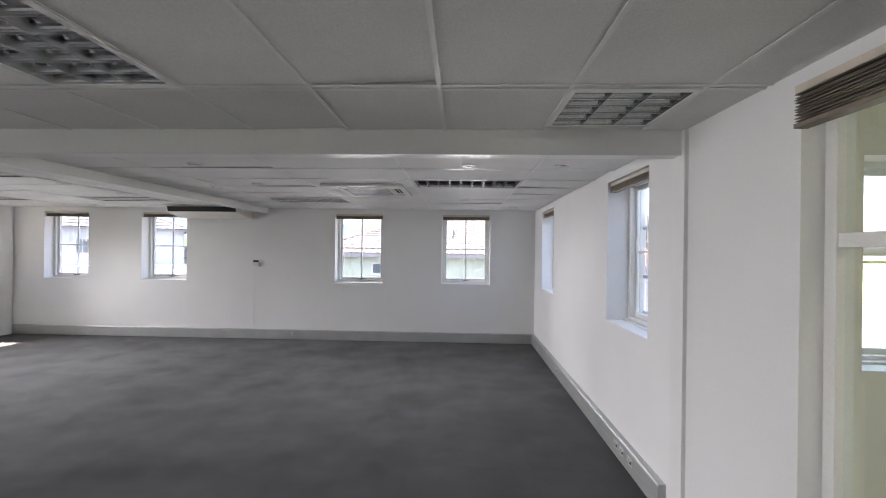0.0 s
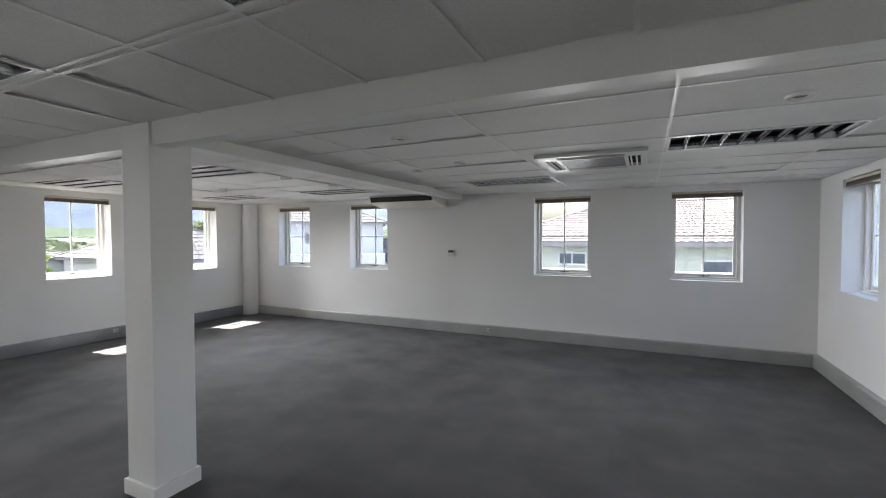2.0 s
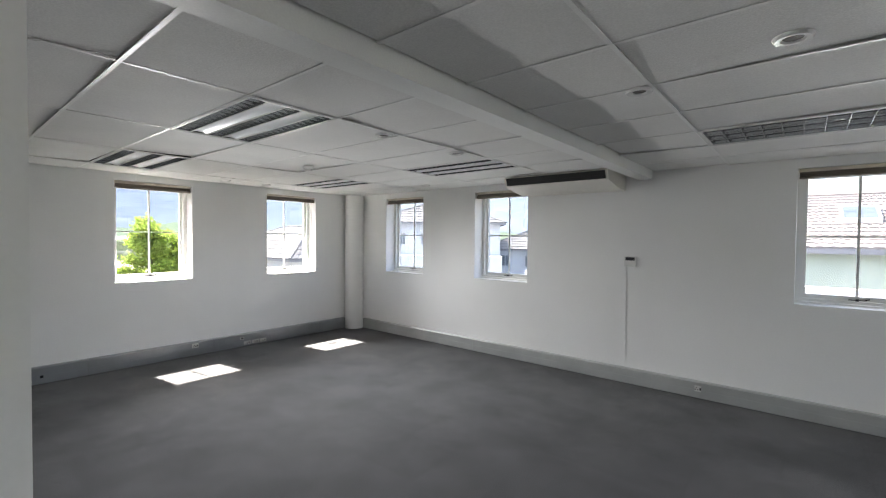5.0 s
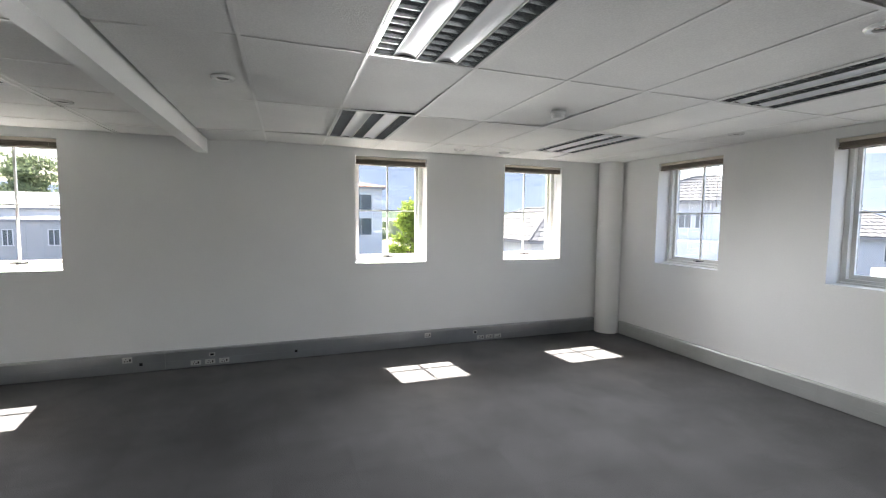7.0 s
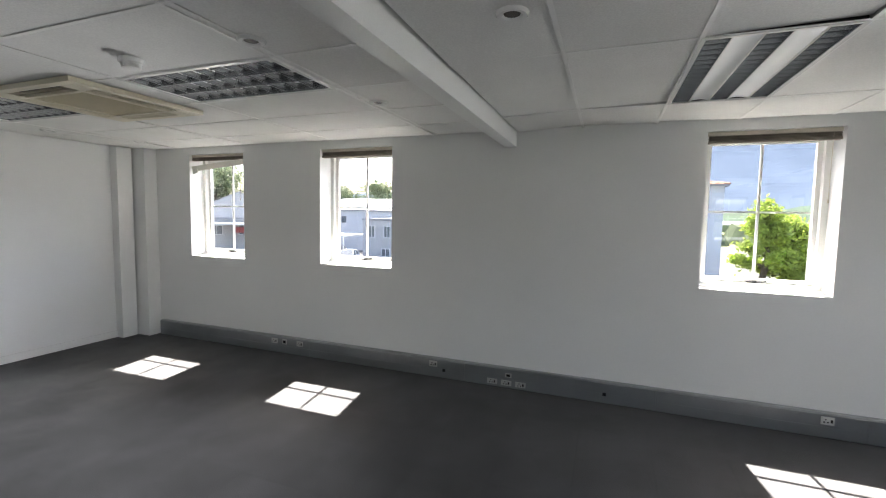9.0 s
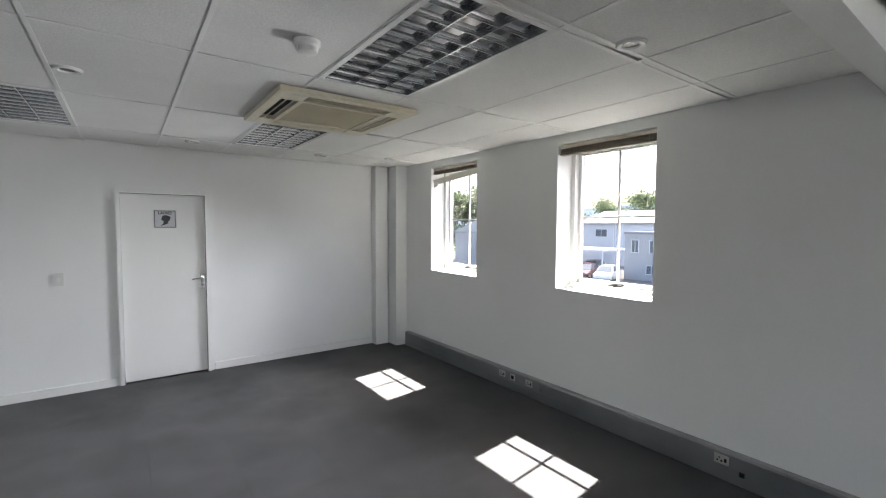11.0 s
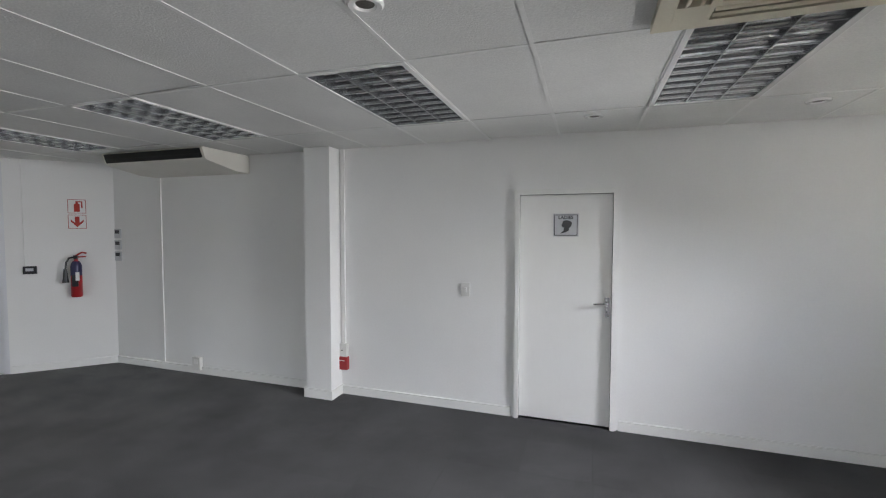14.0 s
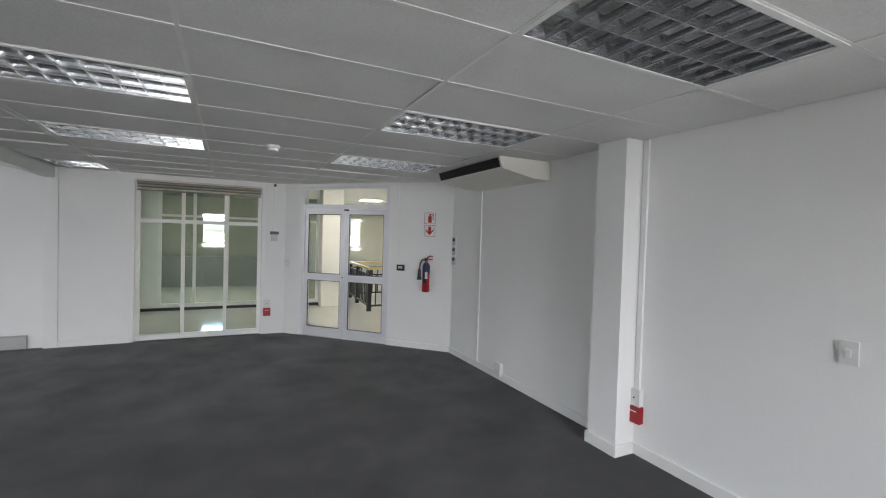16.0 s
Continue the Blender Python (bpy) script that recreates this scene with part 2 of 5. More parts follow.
structure = dict(kind="structure")
wall_n = wall_mesh(XW - THICK, XE + THICK, -0.2, 2.9, THICK, [(a, b, SILL, HEAD) for a, b in N_WIN]).done("wall_north", WALL, m=M_N)
wall_w = wall_mesh(YS - 0.2, YN, -0.2, 2.9, THICK, [(a, b, SILL, HEAD) for a, b in W_WIN]).done("wall_west", WALL, m=M_W)
wall_e = wall_mesh(-YN, -2.70, -0.2, 2.9, THICK, [(-b, -a, SILL, HEAD) for a, b in E_WIN]).done("wall_east", WALL, m=M_E)
wall_g = wall_mesh(-2.70, 0.30, -0.2, 2.9, 0.20, [(-1.79, -0.06, 0.0, 2.40)]).done("wall_glazed", WALL, m=M_G)
wall_s = wall_mesh(0.32, -XW + THICK, -0.2, 2.9, 0.2, [(5.33, 6.18, 0.0, 2.03)]).done("wall_south", WALL, m=M_S)
DB = (1.03, 2.62, 2.47)
wall_c = wall_mesh(0, CH_LEN, -0.2, 2.9, 0.16, [(DB[0], DB[1], 0.0, DB[2])]).done("wall_chamfer", WALL, m=CH @ Matrix.Diagonal((1, -1, 1, 1)))
for w, t in ((wall_n, "smooth white painted wall with four small windows"), (wall_w, "white painted outside wall with four deep-set windows"),
             (wall_e, "white painted wall with two deep-set windows"), (wall_g, "white painted wall round a glazed screen"),
             (wall_s, "long white painted wall with one door"), (wall_c, "white painted slanting wall round a glazed double door")):
    tagged(w, t, "wall", **structure)

floor = Mesh().box(XW - 0.1, XE + 0.02, YS - 0.1, YN + 0.1, -0.15, 0.0).done("floor", CARPET)
# the carpet ends at the slanting wall
bmf = bmesh.new()
bmf.from_mesh(floor.data)
bmesh.ops.bisect_plane(bmf, geom=bmf.verts[:] + bmf.edges[:] + bmf.faces[:], plane_co=CH @ Vector((0, -0.02, 0)), plane_no=(1, -1, 0), clear_outer=True)
bmesh.ops.holes_fill(bmf, edges=[e for e in bmf.edges if e.is_boundary])
bmf.to_mesh(floor.data)
bmf.free()
tagged(floor, "dark grey carpet tiles, worn lighter in patches", "floor", **structure)

# piers and columns
BEAM_Y0, BEAM_Y1 = 2.64, 2.80
BEAM_S = 2.69
piers = Mesh()
piers.box(-8.41, -8.22, YS, -2.26, 0, H)
piers.box(XW, -8.43, YS, -2.06, 0, H)
tagged(piers.done("corner_piers", WALL, bevel=0.008), "two stepped white plastered piers in the corner", "pier", **structure)
tagged(Mesh().lathe([(0.17, 0), (0.17, H)], 32, at=(-8.475, 8.085, 0)).done("corner_column", WALL, smooth=True), "round white plastered column in the corner", "column", **structure)
tagged(Mesh().box(1.742, XE + 0.02, BEAM_Y0 + 0.012, BEAM_Y1 + 0.003, 0, H - 0.002).done("beam_pier", WALL, bevel=0.006), "slim white pier under the beam end", "pier", **structure)
col = empty("column", pose(-3.315, 2.815, 0), "square white plastered column with a low skirting on the carpet", "column", **structure)
Mesh().box(-0.145, 0.145, -0.145, 0.145, 0, H).done("shaft", WALL, col, bevel=0.012)
Mesh().box(-0.165, 0.165, -0.165, 0.165, 0, 0.10).done("skirting", TBAR, col, bevel=0.012)
scol = empty("wall_column", pose(-3.41, -2.29, 0), "square white plastered column against the wall", "column", **structure)
Mesh().box(-0.145, 0.145, -0.105, 0.10, 0, H).done("shaft", WALL, scol, bevel=0.012)
Mesh().box(-0.162, 0.162, -0.105, 0.117, 0, 0.09).done("skirting", TBAR, scol, bevel=0.01)

# beams
tagged(Mesh().box(XW - 0.02, 1.775, BEAM_S, BEAM_Y1, 2.342, H + 0.1).done("beam_long", BEAMM, bevel=0.014, seg=2), "long white boxed beam across the ceiling", "beam", **structure)
tagged(Mesh().box(-3.42, -3.275, BEAM_Y1 - 0.02, YN, 2.405, H + 0.1).done("beam_short", BEAMM, bevel=0.008), "short white boxed beam running to the window wall", "beam", **structure)

# skirting boards on the inner walls
sk = Mesh()
sk.box(XW, -6.21, YS, YS + 0.016, 0, 0.085)
sk.box(-5.30, -3.56, YS, YS + 0.016, 0, 0.085)
sk.box(-3.26, -0.32, YS, YS + 0.016, 0, 0.085)
sk.box(XG - 0.016, XG, 1.82, BEAM_Y0 + 0.01, 0, 0.085)
tagged(sk.done("baseboard", TBAR, bevel=0.005), "low white painted skirting board", "skirting", **structure)
skc = Mesh()
skc.box(0.0, DB[0] - 0.01, 0, 0.016, 0, 0.085)
skc.box(DB[1] + 0.01, CH_LEN, 0, 0.016, 0, 0.085)
tagged(skc.done("baseboard_chamfer", TBAR, m=CH, bevel=0.005), "low white painted skirting board", "skirting", **structure)

# ---- ceiling: lay-in tiles in a grid of bars, with openings for the lights ----
LIGHTS_S = [(-6.9, 0.75), (-3.3, 0.75), (-1.5, 0.75), (-6.9, -1.65), (-5.1, -1.65), (-3.3, -1.65), (-1.5, -1.65)]   # 0.6 x 1.2, long along y
LIGHTS_NW = [(-7.92, 4.0), (-5.52, 4.0), (-5.52, 6.4), (-7.92, 6.4)]                                               # 1.2 x 0.6, long along x
LIGHTS_NE = [(-2.53, 6.41), (-0.13, 4.61)]
openings = [(x, x + 0.6, y, y + 1.2) for x, y in LIGHTS_S] + [(x, x + 1.2, y, y + 0.6) for x, y in LIGHTS_NW + LIGHTS_NE] + [(0.9, 1.5, 2.0, 2.6)]


def lines(origin, step, lo, hi):
    k = math.ceil((lo - origin) / step - 1e-6)
    out = [lo]
    while origin + k * step < hi - 0.03:
        if origin + k * step > lo + 0.03:
            out.append(origin + k * step)
        k += 1
    return out + [hi]


ceil_rand = random.Random(7)
ceil = Mesh()
for xs, ys in ((lines(-1.5, 0.6, XW, XE), sorted(set(lines(0.75, 1.2, YS, 1.95)) | {2.0, BEAM_S})),
               (lines(-7.92, 1.2, XW, -3.42), lines(4.0, 0.6, BEAM_Y1, YN)),
               (lines(-1.33, 1.2, -3.26, XE), lines(4.01, 0.6, BEAM_Y1, YN))):
    for i in range(len(xs) - 1):
        for k in range(len(ys) - 1):
            x, X, y, Y = xs[i], xs[i + 1], ys[k], ys[k + 1]
            cx, cy = (x + X) / 2, (y + Y) / 2
            if any(o[0] < cx < o[1] and o[2] < cy < o[3] for o in openings):
                continue
            # each tile lies a little out of level on its bars
            g, dz = 0.004, [0.003 + ceil_rand.random() * 0.0025 + (ceil_rand.random() < 0.10) * 0.014 for _ in range(4)]
            lo_y = y + g
            if y == BEAM_Y1 and X < -3.4:
                # beside the long beam the tiles sag and stand off from it
                dz[0], dz[1] = -0.010 - 0.018 * ceil_rand.random(), -0.010 - 0.018 * ceil_rand.random()
                lo_y = y + 0.016 + 0.016 * ceil_rand.random()
            xa, xb = x + (0.011 if x == xs[0] else g), X - (0.011 if X == xs[-1] else g)   # a dark slit is left along the walls
            yb = Y - (0.011 if Y == ys[-1] else g)
            lo_y = max(lo_y, y + 0.011) if y == ys[0] else lo_y
            ps = [(xa, lo_y), (xb, lo_y + 0.003), (xb, yb), (xa, yb)]
            ceil.faces([(p[0], p[1], H + d) for p, d in zip(ps, dz)] + [(p[0], p[1], H + 0.05) for p in ps],
                       [(3, 2, 1, 0), (4, 5, 6, 7), (0, 1, 5, 4), (1, 2, 6, 5), (2, 3, 7, 6), (3, 0, 4, 7)])
    for x in xs[1:-1]:
        segs = [(ys[0], ys[-1])]
        for o in openings:
            if o[0] + 0.02 < x < o[1] - 0.02:
                segs = [s for a, b in segs for s in ((a, min(b, o[2])), (max(a, o[3]), b)) if s[1] - s[0] > 0.02]
        for a, b in segs:
            ceil.box(x - 0.010, x + 0.010, a, b, H, H + 0.0028, 1)
    for y in ys[1:-1]:
        segs = [(xs[0], xs[-1])]
        for o in openings:
            if o[2] + 0.02 < y < o[3] - 0.02:
                segs = [s for a, b in segs for s in ((a, min(b, o[0])), (max(a, o[1]), b)) if s[1] - s[0] > 0.02]
        for a, b in segs:
            ceil.box(a, b, y - 0.010, y + 0.010, H - 0.0006, H + 0.0025, 1)
bmesh.ops.bisect_plane(ceil.bm, geom=ceil.bm.verts[:] + ceil.bm.edges[:] + ceil.bm.faces[:], plane_co=CH @ Vector((0, -0.05, 0)), plane_no=(1, -1, 0), clear_outer=True)
tagged(ceil.done("ceiling", [TILE, CBAR]), "white lay-in ceiling tiles in a metal grid, some lying crooked", "ceiling", **structure)
tagged(Mesh().box(XW - THICK, XE + THICK, YS - 0.2, YN + THICK, 2.9, 3.1).done("roof_slab", TROFF), "plain slab above the ceiling", "slab", **structure)


# ---- windows ----
def window(name, m, w, glass):
    """A two-by-two-paned sash window deep in its opening: local x across, y outwards, z up from the sill, origin at the middle of the sill line."""
    h = HEAD - SILL
    win = empty(name, m, "white painted four-pane window deep in the wall, shut", "window", kind="structure")
    o = Mesh()
    a, b = -w / 2, w / 2
    for x0, x1, z0, z1 in ((a, a + 0.045, 0, h), (b - 0.045, b, 0, h), (a + 0.045, b - 0.045, 0, 0.045), (a + 0.045, b - 0.045, h - 0.045, h)):
        o.box(x0, x1, 0.20, 0.31, z0, z1)
    o.done("frame", FRAME, win, bevel=0.004)
    s = Mesh()
    c, d, e, f = a + 0.045, b - 0.045, 0.045, h - 0.045
    for x0, x1, z0, z1 in ((c, c + 0.035, e, f), (d - 0.035, d, e, f), (c + 0.035, d - 0.035, e, e + 0.04), (c + 0.035, d - 0.035, f - 0.035, f)):
        s.box(x0, x1, 0.25, 0.295, z0, z1)
    zm = (e + f) / 2
    s.box(-0.010, 0.010, 0.263, 0.283, e + 0.04, f - 0.035)
    s.box(c + 0.035, -0.009, 0.264, 0.281, zm - 0.009, zm + 0.009)
    s.box(0.009, d - 0.035, 0.264, 0.281, zm - 0.008, zm + 0.008)
    sash = s.done("sash", FRAME, win, bevel=0.003)
    for x0, x1 in ((c + 0.035, -0.009), (0.009, d - 0.035)):
        for z0, z1 in ((e + 0.04, zm - 0.008), (zm + 0.008, f - 0.035)):
            g = Mesh().faces([(x0, 0.272, z0), (x1, 0.272, z0), (x1, 0.272, z1), (x0, 0.272, z1)], [(0, 1, 2, 3)]).done("pane", glass, win)
            g.visible_shadow = False
    st = Mesh().box(-0.06, 0.05, 0.225, 0.240, 0.052, 0.060).box(-0.012, 0.012, 0.215, 0.25, 0.046, 0.066).tube([(0.05, 0.232, 0.056), (0.085, 0.225, 0.070)], 0.006, 6)
    st.done("stay", BLACK, win)
    si = Mesh().box(a + 0.002, b - 0.002, 0.15, 0.20, 0.001, 0.018)
    si.done("sill", FRAME, win, bevel=0.005)
    return win


CREAMV = mat("cream_valance", (0.72, 0.69, 0.62), 0.45, var=0.05, scale=4, bump=0.03)


def blind(m, w, drop=0.0, z_top=HEAD - SILL, fold=0.075, y=0.045):
    """A rolled-up slatted blind: head rail, a stack of slats, bottom rail and cords."""
    bl = empty("window_blind", m, "brown slatted blind pulled up to the window head" if not drop else "pale slatted blind hanging crooked below the window head", "blind", "window blinds")
    Mesh().box(-w / 2 + 0.012, w / 2 - 0.012, y - 0.02, y + 0.025, z_top - 0.034, z_top - 0.004).done("head_rail", SLATL, bl, bevel=0.003)
    slat = None
    n = 10
    for k in range(n):
        z = z_top - 0.040 - (fold - 0.035) * k / n
        if slat is None:
            slat = Mesh().box(-w / 2 + 0.016, w / 2 - 0.016, -0.024, 0.024, -0.0015, 0.0015).done("slat", SLAT, bl)
            ob = slat
        else:
            ob = new("slat", slat.data)
            ob.parent = bl
        ob.matrix_basis = pose(0, y + 0.002 * math.sin(k * 2.3), z, 6 * math.sin(k * 1.7))
    if drop:
        Mesh().box(-w / 2 + 0.006, w / 2 - 0.006, -0.006, 0.006, -0.034, 0.034).done("bottom_rail", CREAMV, bl, pose(0, y - 0.01, z_top - fold - 0.032 - drop * 0.3, 14, -math.degrees(math.atan2(drop * 0.7, w)), 0), bevel=0.003)
        Mesh().box(-w / 2 + 0.01, -w / 2 + 0.10, -0.004, 0.004, -0.022, 0.022).done("loose_slat", CREAMV, bl, pose(0, y - 0.02, z_top - fold - 0.03, 0, -16, 0), bevel=0.002)
    else:
        Mesh().box(-w / 2 + 0.014, w / 2 - 0.014, -0.026, 0.026, -0.009, 0.009).done("bottom_rail", SLAT, bl, pose(0, y, z_top - fold - 0.012), bevel=0.003)
    for x in (-w / 2 + 0.12, w / 2 - 0.12):
        Mesh().tube([(x, y + 0.028, z_top - 0.03), (x, y + 0.029, z_top - fold)], 0.002, 5).done("cord", SLATL, bl)
    cords = Mesh()
    cords.tube([(w / 2 - 0.07, y - 0.024, z_top - 0.03), (w / 2 - 0.072, y - 0.022, z_top - 0.55)], 0.0018, 5)
    cords.done("pull_cord", SLATL, bl)
    Mesh().lathe([(0.003, 0.03), (0.008, 0.0)], 8, at=(w / 2 - 0.072, y - 0.022, z_top - 0.58)).done("tassel", SLATL, bl)
    return bl


def window_lamps(m, w, up, down):
    """Daylight that a window lets in: a lamp low in the opening throws the sunlit yard's light up, one at its head the sky's light down."""
    for name, z, lift, power, depth, spread in (("window_light_up", 0.03, 11.0, up, 0.14, 54.0), ("window_light_down", HEAD - SILL - 0.17, -29.0, down, 0.14, 70.0)):
        ld = bpy.data.lights.new(name, 'AREA')
        ld.shape, ld.size, ld.size_y, ld.energy, ld.spread = 'RECTANGLE', w - 0.16, depth, power, radians(spread)
        ld.color = (0.96, 0.98, 1.0) if lift > 0 else (0.93, 0.96, 1.0)
        new(name, ld).matrix_basis = m @ pose(0, 0.03, z) @ look((0, 0, 0), (0, -math.cos(radians(lift)), math.sin(radians(lift))))


LAMP_UP, LAMP_DOWN = 0.26, 0.80
k = 0
for m, rows, sgn in ((M_N, N_WIN, 1), (M_W, W_WIN, 1), (M_E, E_WIN, -1)):
    for a, b in rows:
        k += 1
        c = sgn * (a + b) / 2
        at = m @ pose(c, 0, SILL)
        window("window_%d" % k, at, b - a, GLASSE if rows is E_WIN else GLASS)
        share = 0.08 if rows is E_WIN else 0.4 if rows is N_WIN else 1.3   # the sun stands in the west
        window_lamps(at, b - a, LAMP_UP * share, LAMP_DOWN * share)
        blind(at, b - a, drop=0.11 if (rows is W_WIN and a < -1) else 0.0)


# ---- skirting trunking with sockets ----
def trunking(name, m, a, b, joints, mt, depth=0.055, top=0.185):
    t = Mesh()
    cuts = [a] + joints + [b]
    for x0, x1 in zip(cuts[:-1], cuts[1:]):
        t.prism([(0, 0.008), (-depth, 0.008), (-depth, top - 0.012), (-depth + 0.012, top), (0, top)], 'x', x0 + 0.0012, x1 - 0.0012)
        t.box(x0 + 0.0012, x1 - 0.0012, -depth - 0.0025, -depth, 0.088, 0.094)
    return tagged(t.done(name, mt, m=m), "metal skirting trunking along the wall foot, with lid joints", "trunking", **structure)


trunking("trunking_north", M_N, -8.30, XE - 0.055, [-5.75, -3.22, -0.74], TRUNK)
trunking("trunking_west", M_W, -2.0, 7.92, [0.45, 2.35, 4.1, 5.55], TRUNKW, depth=0.06, top=0.20)
trunking("trunking_east", M_E, -YN, -2.98, [-6.9, -5.2, -4.1], TRUNK)


PLATE = mat("dull_outlet_plate", (0.62, 0.62, 0.60), 0.4, 0.0, var=0.06, bump=0.02)


def socket(m, w=0.085, h=0.06, kind=0):
    """A small metal outlet plate on the trunking: local x across, y outwards from the plate's back."""
    s = empty("socket_outlet", m, "pale socket outlet plate on the grey trunking", "socket", "trunking outlets")
    Mesh().box(-w / 2, w / 2, -0.006, 0, -h / 2, h / 2).done("plate", PLATE if kind < 2 else BLACK, s, bevel=0.002)
    d = Mesh()
    if kind == 0:
        for dx, dz, r in ((-0.012, 0.010, 0.005), (-0.022, -0.010, 0.006), (0.002, -0.010, 0.006)):
            d.lathe([(r, -0.001), (r, 0.002)], 8, at=(0, 0, 0)).bm.verts.ensure_lookup_table()
            for v in d.bm.verts[-16:]:
                v.co = (v.co.x + dx, -0.006 - v.co.z, v.co.y + dz)
        d.box(0.018, 0.032, -0.009, -0.006, -0.012, 0.012)
    else:
        d.box(-w * 0.3, w * 0.3, -0.008, -0.006, -h * 0.28, h * 0.28)
    d.done("holes", DARK, s)
    return s


def along_w(y, z, **kw):
    return socket(M_W @ pose(y, -0.0625, z), **kw)


for y in (-0.05, 0.32, 2.01, 5.30):
    along_w(y, 0.145)
along_w(0.10, 0.145, kind=1, w=0.06)
for y in (2.64, 2.78, 2.92, 6.05, 6.18, 6.31, ):
    along_w(y, 0.058, w=0.10, h=0.05)
for y in (2.80, 5.97):
    along_w(y, 0.135, kind=1, w=0.06, h=0.04)
for y in (2.13, 3.68):
    along_w(y, 0.09, kind=2, w=0.03, h=0.03)
for x in (-2.76, ):
    socket(M_N @ pose(x, -0.0575, 0.11), w=0.06)
for y in (6.02, 3.75, 3.62, 3.45, ):
    socket(M_E @ pose(-y, -0.0575, 0.11), w=0.09)


# ---- glazed screen and double door to the lobby ----
scr = empty("glazed_screen", M_G @ pose(-1.79, 0.075, 0), "white-framed floor-to-head glazed screen looking into the lobby", "screen", kind="structure")
SW, SH = 1.73, 2.40
f = Mesh()
for x0, x1, z0, z1 in ((0, 0.055, 0, SH), (SW - 0.055, SW, 0, SH), (0.055, SW - 0.055, 0, 0.075), (0.055, SW - 0.055, SH - 0.07, SH)):
    f.box(x0, x1, 0.02, 0.09, z0, z1)
f.done("frame", FRAME, scr, bevel=0.004)
for x in (0.61, 1.20):
    Mesh().box(x - 0.024, x + 0.024, 0.025, 0.085, 0.075, SH - 0.07).done("mullion", FRAME, scr, bevel=0.004)
for x0, x1 in ((0.055, 0.586), (0.634, 1.176), (1.224, SW - 0.055)):
    Mesh().box(x0, x1, 0.028, 0.082, 1.78, 1.835).done("transom", FRAME, scr, bevel=0.003)
    for z0, z1 in ((0.075, 1.78), (1.835, SH - 0.07)):
        g = Mesh().faces([(x0, 0.055, z0), (x1, 0.055, z0), (x1, 0.055, z1), (x0, 0.055, z1)], [(0, 1, 2, 3)]).done("pane", GLASSG, scr)
        g.visible_shadow = False
bl = blind(M_G @ pose(-0.92, -0.075, 0), 1.70, z_top=2.415, fold=0.15, y=0.045)
bl["label"] = "wide brown slatted blind pulled up above the glazed screen"

CHI = CH   # local x along the slanting wall, y into the room
dd = empty("double_door", CHI @ pose(DB[0], -0.05, 0), "pale aluminium glazed double door with a fanlight, shut", "door", kind="structure")
DWID, DHI = DB[1] - DB[0], DB[2]
f = Mesh()
for x0, x1, z0, z1 in ((0, 0.05, 0, DHI), (DWID - 0.05, DWID, 0, DHI), (0.05, DWID - 0.05, DHI - 0.06, DHI), (0.05, DWID - 0.05, 2.09, 2.16)):
    f.box(x0, x1, -0.05, 0.05, z0, z1)
f.done("frame", ALU, dd, bevel=0.004)
Mesh().faces([(0.05, 0, 2.16), (DWID - 0.05, 0, 2.16), (DWID - 0.05, 0, DHI - 0.06), (0.05, 0, DHI - 0.06)], [(0, 1, 2, 3)]).done("fanlight_pane", GLASSC, dd).visible_shadow = False
mid = DWID / 2
for s, (x0, x1) in enumerate(((0.052, mid - 0.003), (mid + 0.003, DWID - 0.052))):
    leaf = empty("leaf", pose(0, 0, 0))
    leaf.parent = dd
    d = Mesh()
    ol, orr = 0.055 if s == 0 else 0.075, 0.075 if s == 0 else 0.055
    for a, b, z0, z1 in ((x0, x0 + ol, 0.01, 2.085), (x1 - orr, x1, 0.01, 2.085), (x0 + ol, x1 - orr, 0.01, 0.155), (x0 + ol, x1 - orr, 0.925, 1.035), (x0 + ol, x1 - orr, 2.005, 2.085)):
        d.box(a, b, -0.022, 0.022, z0, z1)
    d.done("leaf_frame", ALU, leaf, bevel=0.004)
    for z0, z1 in ((0.155, 0.925), (1.035, 2.005)):
        Mesh().faces([(x0 + ol, 0, z0), (x1 - orr, 0, z0), (x1 - orr, 0, z1), (x0 + ol, 0, z1)], [(0, 1, 2, 3)]).done("pane", GLASSC, leaf).visible_shadow = False
        bd = Mesh()
        for a, b, c, e in ((x0 + ol, x0 + ol + 0.008, z0, z1), (x1 - orr - 0.008, x1 - orr, z0, z1), (x0 + ol + 0.008, x1 - orr - 0.008, z0, z0 + 0.008), (x0 + ol + 0.008, x1 - orr - 0.008, z1 - 0.008, z1)):
            bd.box(a, b, 0.005, 0.02, c, e)
        bd.done("glazing_bead", BLACK, leaf)
Mesh().lathe([(0.012, 0), (0.012, 0.01), (0.006, 0.012)], 12).done("lock", CHROME, dd, pose(mid + 0.03, 0.022, 0.99, -90))
Mesh().box(mid - 0.07, mid + 0.01, 0.022, 0.04, 2.06, 2.085).done("bolt", BLACK, dd, bevel=0.003)
tagged(Mesh().box(DB[0] - 0.07, DB[1] + 0.10, 0, 0.012, DHI - 0.01, DHI + 0.015).done("trim", WALL, m=CHI), "thin white trim over the double door", "trim", **structure)

